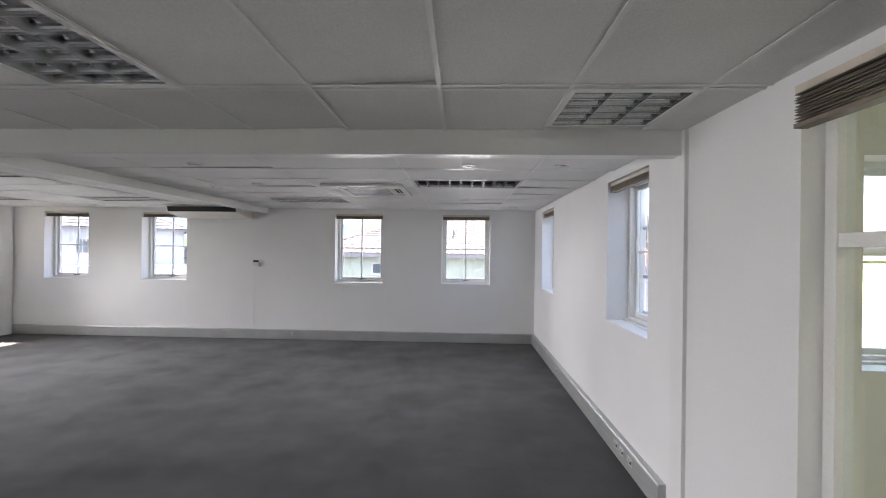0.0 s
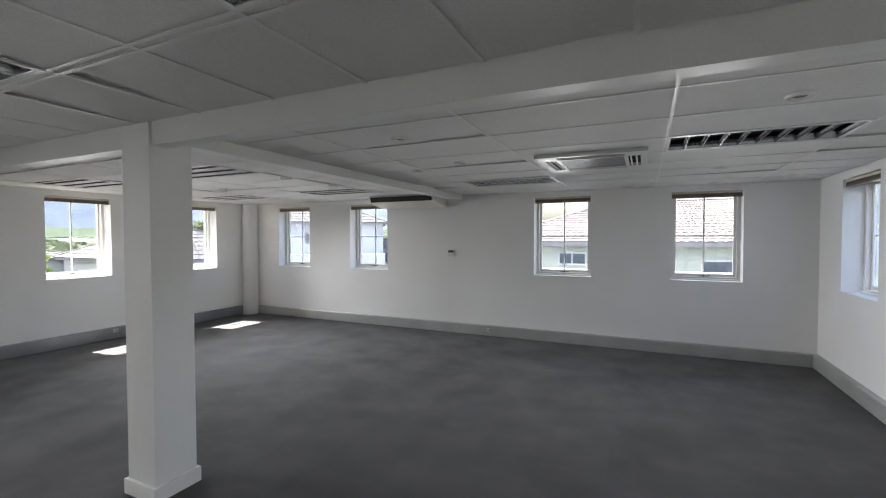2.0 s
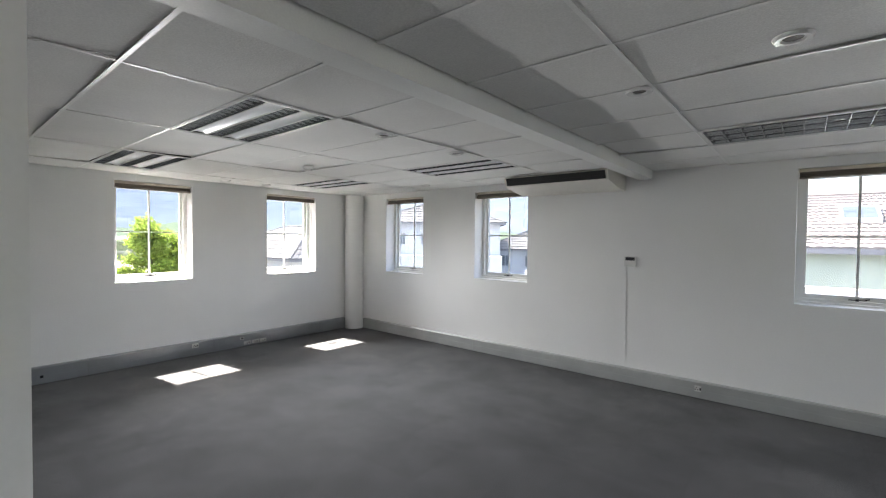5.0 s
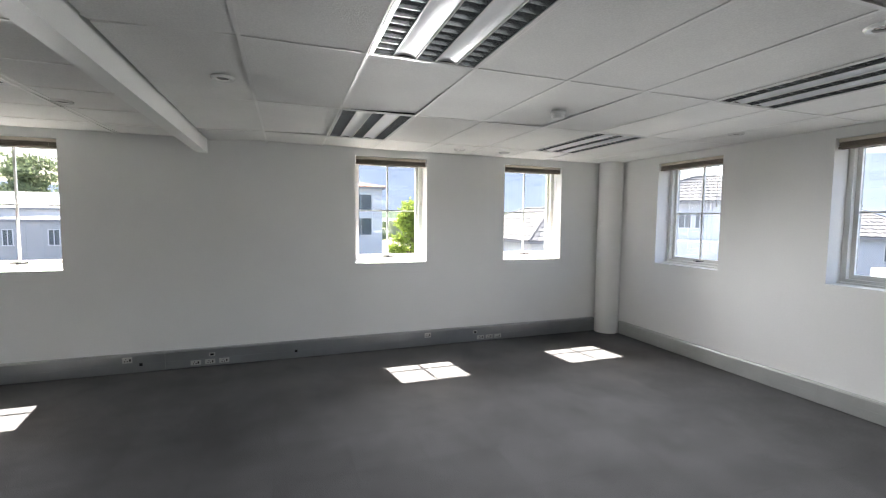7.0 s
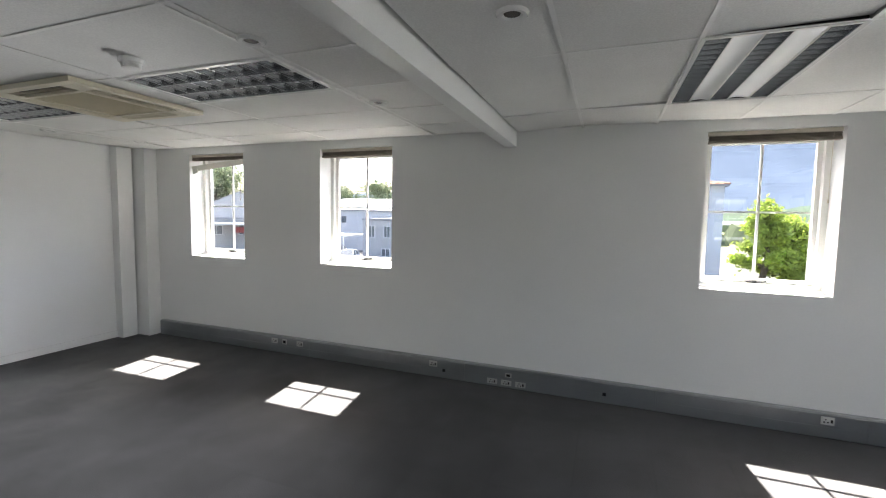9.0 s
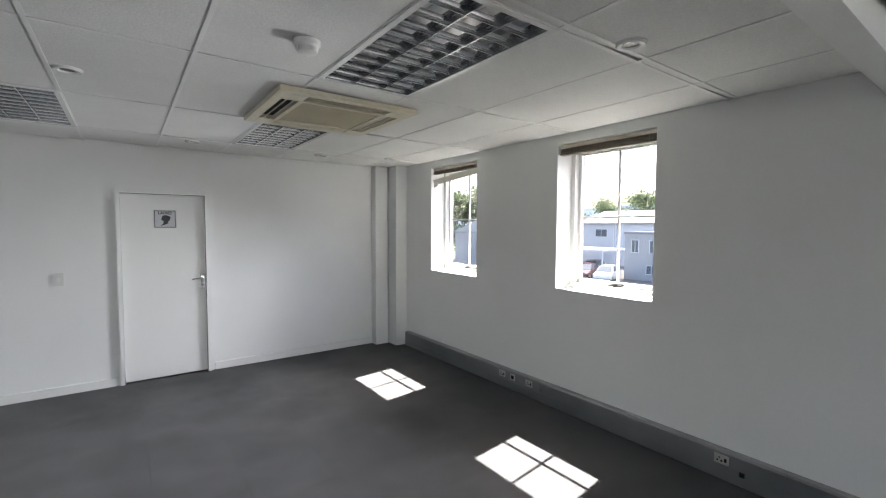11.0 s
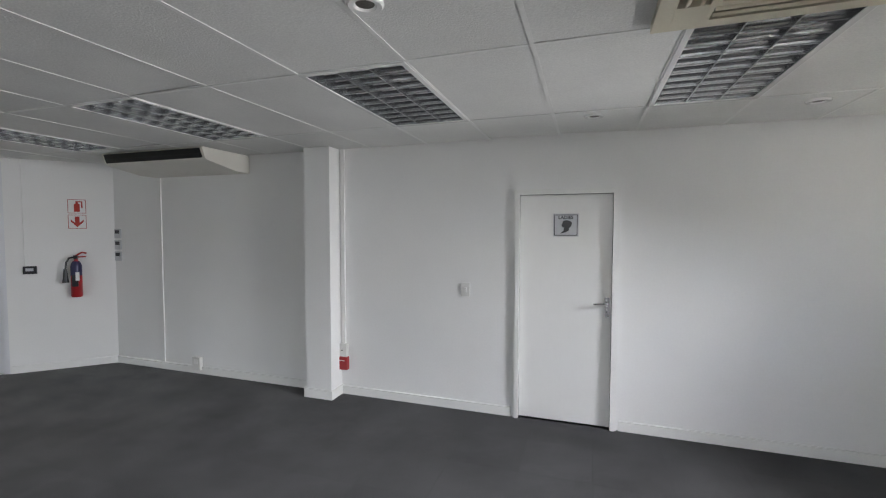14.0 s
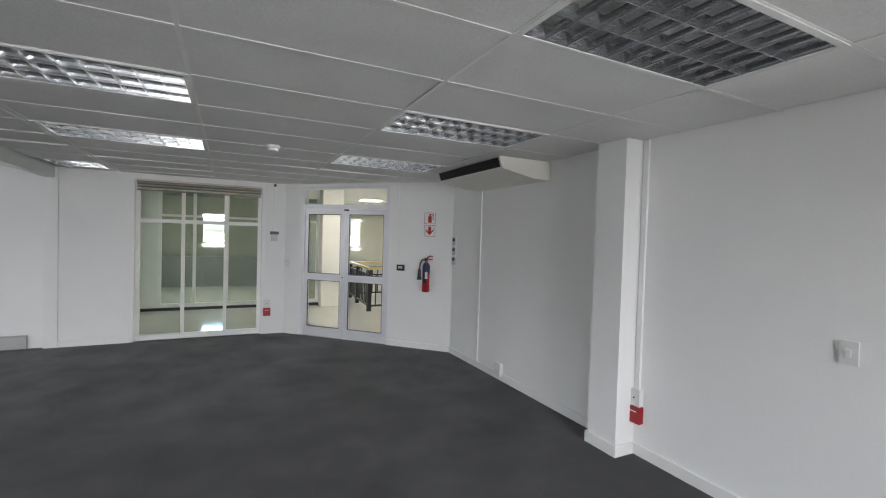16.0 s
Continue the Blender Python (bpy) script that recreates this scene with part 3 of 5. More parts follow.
# ---- the flush door ----
dr = empty("door", M_S @ pose(5.33, 0, 0), "plain white flush door in a white metal frame, shut", "door", kind="structure")
f = Mesh()
DW, DH = 0.85, 2.03
for x0, x1, z0, z1 in ((-0.010, 0.040, 0, DH + 0.010), (DW - 0.040, DW + 0.010, 0, DH + 0.010), (0.040, DW - 0.040, DH - 0.036, DH + 0.010)):
    f.box(x0, x1, -0.024, 0.12, z0, z1)
    f.box(x0 + (0.016 if x0 < 0.02 else 0), x1 - (0.016 if x1 > DW - 0.02 else 0), -0.036, -0.024, z0, z1 - 0.016)
f.done("frame", TBAR, dr, bevel=0.004)
leaf = Mesh().box(0.043, DW - 0.043, 0.012, 0.052, 0.012, DH - 0.040).done("leaf", DOORM, dr, bevel=0.003)
hd = Mesh().box(0.755, 0.793, 0.004, 0.012, 0.955, 1.12)
hd.tube([(0.776, 0.004, 1.075), (0.776, -0.045, 1.075), (0.770, -0.05, 1.075), (0.70, -0.05, 1.070), (0.665, -0.046, 1.066)], 0.0085, 10)
hd.done("handle", CHROME, dr, bevel=0.0015)
Mesh().box(0.771, 0.777, 0.0025, 0.0045, 0.985, 1.005).done("keyhole", BLACK, dr)
# added out of sight to keep outdoor light from the door's gaps
tagged(Mesh().box(-6.18, -5.33, YS - 0.35, YS - 0.16, -0.2, 2.9).done("door_light_block", WALL), "unseen panel added to block light behind the shut door", "wall", **structure)


def text(body, size, m, mt, name="lettering", parent=None):
    c = bpy.data.curves.new(name, 'FONT')
    c.body, c.size, c.align_x, c.align_y, c.extrude = body, size, 'CENTER', 'CENTER', 0.0004
    c.offset = 0.0016 * size / 0.05
    c.materials.append(mt)
    ob = new(name, c)
    ob.parent = parent
    ob.matrix_basis = m
    return ob


# sign on the door: local x across, y up, z towards the room
sg = empty("door_sign", M_S @ pose(5.76, 0.012, 1.73, 90, 0, 0), "small grey toilet sign with black lettering and a dark bust shape", "sign")
Mesh().box(-0.105, 0.105, -0.098, 0.098, 0, 0.004).done("plate", SIGNG, sg, bevel=0.001)
fr = Mesh()
for a, b, c, d in ((-0.097, 0.097, 0.084, 0.090), (-0.097, 0.097, -0.090, -0.084), (-0.097, -0.091, -0.084, 0.084), (0.091, 0.097, -0.084, 0.084)):
    fr.box(a, b, c, d, 0.004, 0.0048)
fr.done("border", BLACK, sg)
text("LADIES", 0.040, pose(0, 0.064, 0.0046), BLACK, parent=sg)
bust = Mesh()
bust.prism([(0.008 + 0.042 * math.cos(a * 0.2618) * (1.0 + 0.12 * math.sin(a)), 0.008 + 0.034 * math.sin(a * 0.2618)) for a in range(24)], 'z', 0.004, 0.0048)
bust.prism([(-0.012, -0.02), (0.024, -0.02), (0.030, -0.045), (-0.004, -0.062), (-0.045, -0.074), (-0.018, -0.048)], 'z', 0.004, 0.0049)
bust.done("emblem", BLACK, sg)


# ---- wall things ----
def switch(m, label, n=1):
    s = empty("light_switch", m, label, "switch")
    Mesh().box(-0.04, 0.04, -0.013, 0, -0.062, 0.062).done("plate", WHITEP, s, bevel=0.003)
    for k in range(n):
        Mesh().box(-0.011, 0.011, -0.019, -0.012, -0.022, 0.022).done("rocker", TBAR, s, pose(0, 0, (k - (n - 1) / 2) * 0.05, 6), bevel=0.002)
    return s


switch(M_S @ pose(4.875, 0, 1.135), "white light switch plate on the wall")
switch(CHI @ pose(2.90, 0, 1.18, 0, 0, 180), "white light switch plate beside the double door")

# fire alarm points: conduit, box and red call point
def call_point(m, top, label, zc=0.325):
    c = empty("fire_point", m, label, "fire alarm")
    Mesh().box(-0.022, 0.022, -0.02, 0, zc + 0.2, top).done("conduit", WALL, c, bevel=0.003)
    Mesh().box(-0.05, 0.05, -0.045, 0, zc + 0.07, zc + 0.2).done("socket_box", WHITEP, c, bevel=0.005)
    Mesh().box(-0.055, 0.055, -0.05, 0, zc - 0.065, zc + 0.065).done("call_box", RED, c, bevel=0.006)
    Mesh().box(-0.03, 0.03, -0.052, -0.05, zc + 0.025, zc + 0.032).done("mark", PAPER, c)
    Mesh().lathe([(0.007, 0), (0.007, 0.003)], 10).done("button", BLACK, c, pose(0, -0.045, zc + 0.135, 90))
    return c


call_point(M_S @ pose(3.585, 0, 0), H, "red fire alarm box under a white cable cover by the column")
call_point(M_G @ pose(0.035, 0, 0), H, "red fire alarm box low in the corner beside the screen", zc=0.37)
cam_box = empty("door_chime", M_G @ pose(0.13, 0, 0), "small white alarm sounder with a thin cable on the wall", "sounder")
Mesh().box(-0.05, 0.05, -0.06, 0, 1.54, 1.65).done("body", SIGNG, cam_box, bevel=0.008)
Mesh().box(-0.065, 0.065, -0.09, 0, 1.65, 1.70).done("cap", BLACK, cam_box, bevel=0.006)
Mesh().tube([(0, -0.006, 1.69), (0, -0.006, H)], 0.006, 6).done("cable", WALL, cam_box)
Mesh().box(-0.02, 0.02, -0.04, 0, H - 0.05, H - 0.01).done("cable_entry", BLACK, cam_box, bevel=0.004)

# access reader
rd = empty("access_reader", CHI @ pose(0.815, 0, 1.205, 0, 0, 180), "small black access reader on the wall", "reader")
Mesh().box(-0.06, 0.06, -0.03, 0, -0.045, 0.045).done("case", BLACK, rd, bevel=0.008)
Mesh().box(-0.035, 0.035, -0.032, -0.03, -0.012, 0.022).done("screen", SIGNG, rd)
cv = tagged(Mesh().box(0.865, 0.885, 0, 0.012, 1.16, H).done("cable_cover", WALL, m=CHI, bevel=0.002), "narrow white cable cover running up to the ceiling", "cable cover")

# wall box and cable cover on the south wall
cc = tagged(Mesh().box(1.09, 1.12, -0.014, 0, 0.085, 2.30).done("cable_cover", WALL, m=M_S, bevel=0.002), "narrow white cable cover down the wall", "cable cover")
wb = empty("wall_outlet", M_S @ pose(1.64, 0, 0.125), "white outlet box low on the wall", "socket")
Mesh().box(-0.055, 0.055, -0.045, 0, -0.075, 0.075).done("box", WHITEP, wb, bevel=0.005)
Mesh().box(-0.03, 0.03, -0.047, -0.045, 0.0, 0.05).done("face", PAPER, wb)

# three aircon controllers, one above the other
for z in (1.63, 1.49, 1.35):
    c = empty("aircon_controller", M_S @ pose(0.385, 0, z), "small grey wall controller with a dark display", "controller", "aircon controllers")
    Mesh().box(-0.05, 0.05, -0.018, 0, -0.058, 0.058).done("case", SIGNG, c, bevel=0.004)
    Mesh().box(-0.036, 0.036, -0.020, -0.018, 0.0, 0.042).done("display", BLACK, c)

# thermostat with its cable on the window wall
th = empty("thermostat", M_N @ pose(-3.495, 0, 1.45), "white wall thermostat with a dark display and a cable below", "thermostat")
Mesh().box(-0.065, 0.065, -0.022, 0, -0.06, 0.06).done("case", WHITEP, th, bevel=0.005)
Mesh().box(-0.052, 0.052, -0.0235, -0.022, 0.012, 0.05).done("display", BLACK, th)
Mesh().box(-0.05, -0.044, -0.004, 0, -1.25, -0.06).done("cable", WALL, th)

# fire extinguisher with its two signs
ex = empty("fire_extinguisher", CHI @ pose(0.375, 0.075, 0.87, 0, 0, 180), "red fire extinguisher with a black horn hung on the wall", "extinguisher")
Mesh().lathe([(0.048, 0), (0.055, 0.015), (0.055, 0.36), (0.05, 0.395), (0.032, 0.43), (0.018, 0.44), (0.018, 0.47)], 20).done("cylinder", RED, ex, smooth=True)
Mesh().lathe([(0.0555, 0.26), (0.0555, 0.365), (0.05, 0.397), (0.033, 0.43)], 20).done("shoulder", mat("dark_blue_paint", (0.02, 0.02, 0.08), 0.4), ex, smooth=True)
Mesh().box(-0.03, 0.03, -0.0575, -0.05, 0.13, 0.27).done("label_plate", BLACK, ex, bevel=0.002)
Mesh().box(0.005, 0.04, -0.0585, -0.045, 0.20, 0.30).done("label_mark", PAPER, ex, bevel=0.002)
Mesh().box(-0.02, 0.02, -0.02, 0.02, 0.46, 0.50).done("valve", BLACK, ex, bevel=0.004)
Mesh().tube([(0, 0, 0.495), (0.06, -0.01, 0.535), (0.105, -0.012, 0.525)], 0.010, 8).tube([(0.01, 0, 0.48), (0.10, -0.01, 0.485)], 0.008, 8).done("lever", REDD, ex)
Mesh().tube([(-0.015, 0, 0.48), (-0.06, -0.02, 0.47), (-0.085, -0.03, 0.42), (-0.092, -0.03, 0.34)], 0.011, 8).done("hose", BLACK, ex, smooth=True)
Mesh().lathe([(0.018, 0.16), (0.026, 0.05), (0.036, 0.0), (0.03, 0.0)], 12).done("horn", BLACK, ex, pose(-0.095, -0.03, 0.18), smooth=True)
Mesh().box(-0.03, 0.03, 0.05, 0.075, 0.30, 0.40).done("bracket", CHROME, ex)
def sign_rim(sign):
    rim = Mesh()
    for x0, x1, y0, y1 in ((-0.088, 0.088, 0.078, 0.083), (-0.088, 0.088, -0.083, -0.078), (-0.088, -0.083, -0.078, 0.078), (0.083, 0.088, -0.078, 0.078)):
        rim.box(x0, x1, y0, y1, 0.003, 0.0038)
    rim.done("border", REDD, sign)


s1 = empty("fire_sign", CHI @ pose(0.365, 0, 1.96, 90, 0, 180), "white square sign with a red extinguisher shape", "sign")
Mesh().box(-0.09, 0.09, -0.09, 0.09, 0, 0.003).done("plate", PAPER, s1)
e = Mesh().box(-0.028, 0.028, -0.065, 0.03, 0.003, 0.004).box(-0.012, 0.012, 0.03, 0.06, 0.003, 0.004).box(-0.012, 0.055, 0.05, 0.062, 0.0042, 0.005).box(0.042, 0.055, -0.02, 0.05, 0.003, 0.0039)
e.done("emblem", REDD, s1)
sign_rim(s1)
s2 = empty("fire_sign", CHI @ pose(0.365, 0, 1.775, 90, 0, 180), "white square sign with a red arrow pointing down", "sign")
Mesh().box(-0.09, 0.09, -0.085, 0.085, 0, 0.003).done("plate", PAPER, s2)
Mesh().prism([(0, -0.065), (0.062, 0.0), (0.062, 0.025), (0.022, -0.012), (0.022, 0.062), (-0.022, 0.062), (-0.022, -0.012), (-0.062, 0.025), (-0.062, 0.0)], 'z', 0.003, 0.004).done("arrow", REDD, s2)
sign_rim(s2)


# ---- ceiling lights ----
TROFFD = mat("bright_back_reflector", (0.92, 0.92, 0.92), 0.30, 0.25, var=0.03, bump=0.0)


def grid_light(m, w, l, nx, ny, label, blade=LOUVRE, back=TROFFD):
    """A recessed fitting with an open grid of curved blades; local origin at its corner on the ceiling."""
    t = empty("ceiling_light", m, label, "ceiling light", "recessed ceiling lights")
    h = Mesh()
    g = 0.028
    h.box(0.012, w - 0.012, 0.012, l - 0.012, 0.085, 0.09)
    for a, b, c, d in ((0.012, 0.016, 0.012, l - 0.012), (w - 0.016, w - 0.012, 0.012, l - 0.012), (0.016, w - 0.016, 0.012, 0.016), (0.016, w - 0.016, l - 0.016, l - 0.012)):
        h.box(a, b, c, d, 0.004, 0.085)
    h.done("housing", back, t)
    fr = Mesh()
    for a, b, c, d in ((0.0, g, 0.0, l), (w - g, w, 0.0, l), (g, w - g, 0.0, g), (g, w - g, l - g, l)):
        fr.box(a, b, c, d, -0.004, 0.005)
    fr.done("trim", TBAR, t, bevel=0.0015)
    x0, x1, y0, y1 = g, w - g, g, l - g
    lv = Mesh()
    side = [(0.0025, 0.0), (0.004, 0.012), (0.007, 0.026), (0.012, 0.038), (0.019, 0.050)]   # half width and height of a blade, hollow-sided
    for k in range(0, nx + 1):
        x = x0 + (x1 - x0) * k / nx
        lo, hi = (1 if k else 0), (1 if k < nx else 0)
        lv.prism([(x - w2 * lo, z) for w2, z in side] + [(x + w2 * hi + 0.0001, z) for w2, z in reversed(side)], 'y', y0, y1)
    for k in range(0, ny + 1):
        y = y0 + (y1 - y0) * k / ny
        lo, hi = (1 if k else 0), (1 if k < ny else 0)
        lv.prism([(y - 0.8 * w2 * lo, 0.6 * z + 0.002) for w2, z in side] + [(y + 0.8 * w2 * hi + 0.0001, 0.6 * z + 0.002) for w2, z in reversed(side)], 'x', x0, x1)
    lv.done("louvre", blade, t)
    for k in range(nx):
        x = x0 + (x1 - x0) * (k + 0.5) / nx
        Mesh().tube([(x, y0 + 0.01, 0.068), (x, y1 - 0.01, 0.068)], 0.013, 8).done("tube", TBAR, t, smooth=True)
    return t


def strip_light(m, w, l):
    """A recessed fitting with three narrow dark louvre slots and two bright curved reflectors, long along local y."""
    t = empty("ceiling_light", m, "recessed ceiling light, off, with three dark louvre slots and bright reflectors", "ceiling light", "recessed ceiling lights")
    g = 0.02
    fr = Mesh()
    for a, b, c, d in ((0.0, g, 0.0, l), (w - g, w, 0.0, l), (g, w - g, 0.0, g), (g, w - g, l - g, l)):
        fr.box(a, b, c, d, -0.004, 0.006)
    fr.done("trim", TBAR, t, bevel=0.0015)
    # the housing is coloured near black to give the slots their shade
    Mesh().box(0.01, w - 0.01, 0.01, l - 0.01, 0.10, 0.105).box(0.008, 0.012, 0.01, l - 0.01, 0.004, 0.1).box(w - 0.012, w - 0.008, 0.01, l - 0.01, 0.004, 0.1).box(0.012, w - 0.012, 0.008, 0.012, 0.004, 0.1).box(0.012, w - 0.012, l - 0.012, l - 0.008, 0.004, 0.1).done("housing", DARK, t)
    inner = w - 2 * g
    sw = inner * 0.19
    rw = (inner - 3 * sw) / 2
    for k in range(2):
        x = g + sw + k * (sw + rw)
        n = 6
        pts = [(x + rw * i / n, 0.003 + 0.010 * math.sin(math.pi * i / n)) for i in range(n + 1)]
        Mesh().prism(pts + [(x + rw, 0.05), (x, 0.05)], 'y', g, l - g).done("reflector", MIRROR, t, smooth=True)
        Mesh().box(x - 0.003, x + 0.003, g, l - g, -0.003, 0.004).box(x + rw - 0.003, x + rw + 0.003, g, l - g, -0.003, 0.004).done("slot_edge", TBAR, t)
    for k in range(3):
        x = g + k * (sw + rw)
        lv = Mesh().box(x, x + 0.004, g, l - g, 0.0, 0.04).box(x + sw - 0.004, x + sw, g, l - g, 0.0, 0.04)
        for i in range(0, 17):
            y = g + (l - 2 * g) * i / 16
            lv.prism([(y - 0.001, 0.004), (y + 0.001, 0.004), (y + 0.006, 0.02), (y + 0.018, 0.04), (y - 0.018, 0.04), (y - 0.006, 0.02)], 'x', x + 0.004, x + sw - 0.004)
        lv.done("louvre", mat("dark_louvre", (0.40, 0.42, 0.43), 0.25, 0.9) if k == 0 and "dark_louvre" not in bpy.data.materials else bpy.data.materials["dark_louvre"], t)
    return t


GL = "recessed ceiling light, off, with a silver grid louvre"
first = None
for x, y in LIGHTS_S:
    if first is None:
        first = grid_light(pose(x, y, H), 0.6, 1.2, 3, 10, GL)
    else:
        copy_thing(first, pose(x, y, H))
copy_thing(first, pose(LIGHTS_NE[0][0] + 1.2, LIGHTS_NE[0][1], H, 0, 0, 90))
grid_light(pose(0.9, 2.0, H), 0.6, 0.6, 3, 5, GL)
# one wide fitting whose housing is coloured near black
grid_light(pose(LIGHTS_NE[1][0] + 1.2, LIGHTS_NE[1][1], H, 0, 0, 90), 0.6, 1.2, 1, 9, "recessed ceiling light, off, with a near-black inside", back=DARK)
first = None
for x, y in LIGHTS_NW:
    if first is None:
        first = strip_light(pose(x + 1.2, y, H, 0, 0, 90), 0.6, 1.2)
    else:
        copy_thing(first, pose(x + 1.2, y, H, 0, 0, 90))


def downlight(m):
    d = empty("downlight", m, "small round recessed downlight, off, with a white ring", "downlight", "ceiling downlights")
    Mesh().lathe([(0.036, 0.0), (0.042, -0.008), (0.060, -0.010), (0.068, 0.0), (0.068, 0.004), (0.036, 0.004)], 24).done("ring", TBAR, d, smooth=True)
    Mesh().lathe([(0.001, -0.0005), (0.034, -0.0008), (0.034, 0.003), (0.001, 0.003)], 20).done("lamp_face", mat("lamp_glass", (0.07, 0.06, 0.05), 0.15, 0.6) if "lamp_glass" not in bpy.data.materials else bpy.data.materials["lamp_glass"], d)
    return d


first = None
for x, y in ((-6.2, 3.25), (-4.41, 5.1), (-4.41, 6.0), (-8.2, 5.58), (-8.2, 6.18), (-6.27, 7.64), (-1.97, 3.8), (-1.96, 4.98), (-2.6, 5.26), (0.47, 3.83), (1.28, 3.78), (0.46, 6.46), (1.3, 7.45),
             (-0.52, 7.9), (0.58, 7.95), (-6.1, 2.02), (-7.28, 2.05), (-5.18, 0.08), (-5.97, -1.79), (-7.28, -1.83), (-8.06, -1.57)):
    if first is None:
        first = downlight(pose(x, y, H - 0.008))
    else:
        copy_thing(first, pose(x, y, H))
first = None
for x, y in ((-6.18, 5.59), (-6.09, 1.20), (-1.59, 0.19)):
    if first is None:
        first = empty("smoke_detector", pose(x, y, H), "round white smoke detector under the ceiling", "smoke detector", "smoke detectors")
        Mesh().lathe([(0.03, -0.055), (0.045, -0.05), (0.048, -0.03)], 20).done("head", WHITEP, first, smooth=True)
        Mesh().lathe([(0.048, -0.03), (0.058, -0.022), (0.06, 0.0), (0.03, 0.004)], 20).done("base", TBAR, first, smooth=True)
        Mesh().box(0.04, 0.05, -0.01, 0.01, -0.045, -0.03).done("lamp", WHITEP, first)
    else:
        copy_thing(first, pose(x, y, H))


# ---- air conditioning ----
def cassette(m, body, filt, label):
    """A ceiling cassette about 0.95 m square: panel, inlet grille and four outlet slots with vanes; origin at its middle on the ceiling."""
    c = empty("ceiling_aircon", m, label, "air conditioner")
    s = 0.475
    p = Mesh()
    i, o = 0.31, 0.415
    hw = 0.29
    # panel as a ring round the inlet with four slots
    for a, b, cc, d in ((-s, s, o, s), (-s, s, -s, -o), (-s, -o, -o, o), (o, s, -o, o)):
        p.box(a, b, cc, d, -0.032, 0)
    for a, b, cc, d in ((-o, -hw, i, o), (hw, o, i, o), (-o, -hw, -o, -i), (hw, o, -o, -i), (-o, -i, -i, -hw), (-o, -i, hw, i), (i, o, -i, -hw), (i, o, hw, i)):
        p.box(a, b, cc, d, -0.034, 0)
    for a, b, cc, d in ((-i, i, i - 0.03, i), (-i, i, -i, -i + 0.03), (-i, -i + 0.03, -i + 0.03, i - 0.03), (i - 0.03, i, -i + 0.03, i - 0.03)):
        p.box(a, b, cc, d, -0.035, 0)
    p.done("panel", body, c, bevel=0.004)
    # a dark sheet in place of the shade deep in the outlet slots
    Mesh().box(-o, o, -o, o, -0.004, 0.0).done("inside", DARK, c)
    gr = Mesh().box(-i + 0.03, i - 0.03, -i + 0.03, i - 0.03, -0.024, -0.004)
    for k in range(44):
        y = -i + 0.04 + (2 * i - 0.08) * k / 43
        gr.box(-i + 0.03, i - 0.03, y - 0.004, y + 0.004, -0.028, -0.024)
    gr.done("grille", filt, c)
    for r in range(4):
        for dy in (0.0, 0.045):
            Mesh().prism([(i + 0.018 + dy, -0.028), (i + 0.030 + dy, -0.036), (i + 0.034 + dy, -0.034), (i + 0.024 + dy, -0.020)], 'x', -hw + 0.005, hw - 0.005).done("vane", body, c, pose(0, 0, 0, 0, 0, 90 * r))
    return c


LOUVREG = mat("grey_grille", (0.20, 0.20, 0.21), 0.45, var=0.05, bump=0.02)
cassette(pose(-6.635, 0.06, H), CREAM, CREAMD, "yellowed ceiling cassette air conditioner with dark outlet slots")
cassette(pose(-0.73, 5.39, H), WHITEP, LOUVREG, "white ceiling cassette air conditioner with a grey grille")


UNIT = mat("off_white_casing", (0.72, 0.70, 0.64), 0.4, var=0.05, scale=2, bump=0.02)


def hung_unit(m, w, label):
    """An under-ceiling air conditioner: local x across, y from its back (0) to its front (-0.6), z down from the ceiling."""
    u = empty("hanging_aircon", m, label, "air conditioner")
    prof = [(0, -0.02), (0, -0.19), (-0.20, -0.185), (-0.48, -0.135), (-0.565, -0.118), (-0.58, -0.108), (-0.615, -0.012), (-0.60, -0.0), (-0.02, -0.0)]
    Mesh().prism(prof, 'x', -w / 2 + 0.012, w / 2 - 0.012).done("body", UNIT, u, bevel=0.006, seg=2)
    for sx in (-1, 1):
        Mesh().prism([(y * 1.0, z) for y, z in prof], 'x', sx * (w / 2 - 0.011), sx * w / 2).done("end_cap", UNIT, u, bevel=0.004)
    Mesh().prism([(-0.586, -0.103), (-0.618, -0.014), (-0.600, -0.014), (-0.570, -0.100)], 'x', -w / 2 + 0.03, w / 2 - 0.03).done("outlet", DARK, u)
    Mesh().prism([(-0.606, -0.066), (-0.612, -0.050), (-0.598, -0.050), (-0.594, -0.066)], 'x', -w / 2 + 0.035, w / 2 - 0.035).done("vane", DARK, u)
    Mesh().box(w / 2 - 0.2, w / 2 - 0.13, -0.485, -0.47, -0.133, -0.128).done("badge", CHROME, u)
    return u


hung_unit(M_N @ pose(-4.225, 0, H - 0.01), 1.31, "white under-ceiling air conditioner with a black outlet slot")
hung_unit(M_S @ pose(1.735, 0, H - 0.005), 1.37, "cream under-ceiling air conditioner with a black outlet slot")


# ---- lobby beyond the glass ----
LTILE = mat("polished_tile", (0.60, 0.58, 0.51), 0.08, var=0.05, scale=1.5, fine=30, bump=0.0)
LWALL = mat("cream_wall", (0.78, 0.76, 0.69), 0.5, var=0.03, scale=1.0, bump=0.08)
LGREEN = mat("olive_wall", (0.40, 0.40, 0.33), 0.5, var=0.05, scale=1.0, bump=0.08)
LGREY = mat("grey_panel", (0.22, 0.23, 0.22), 0.45, var=0.06, scale=1.0, bump=0.05)
BRASS = mat("yellow_rail", (0.55, 0.42, 0.14), 0.3, var=0.1, scale=6, bump=0.03)
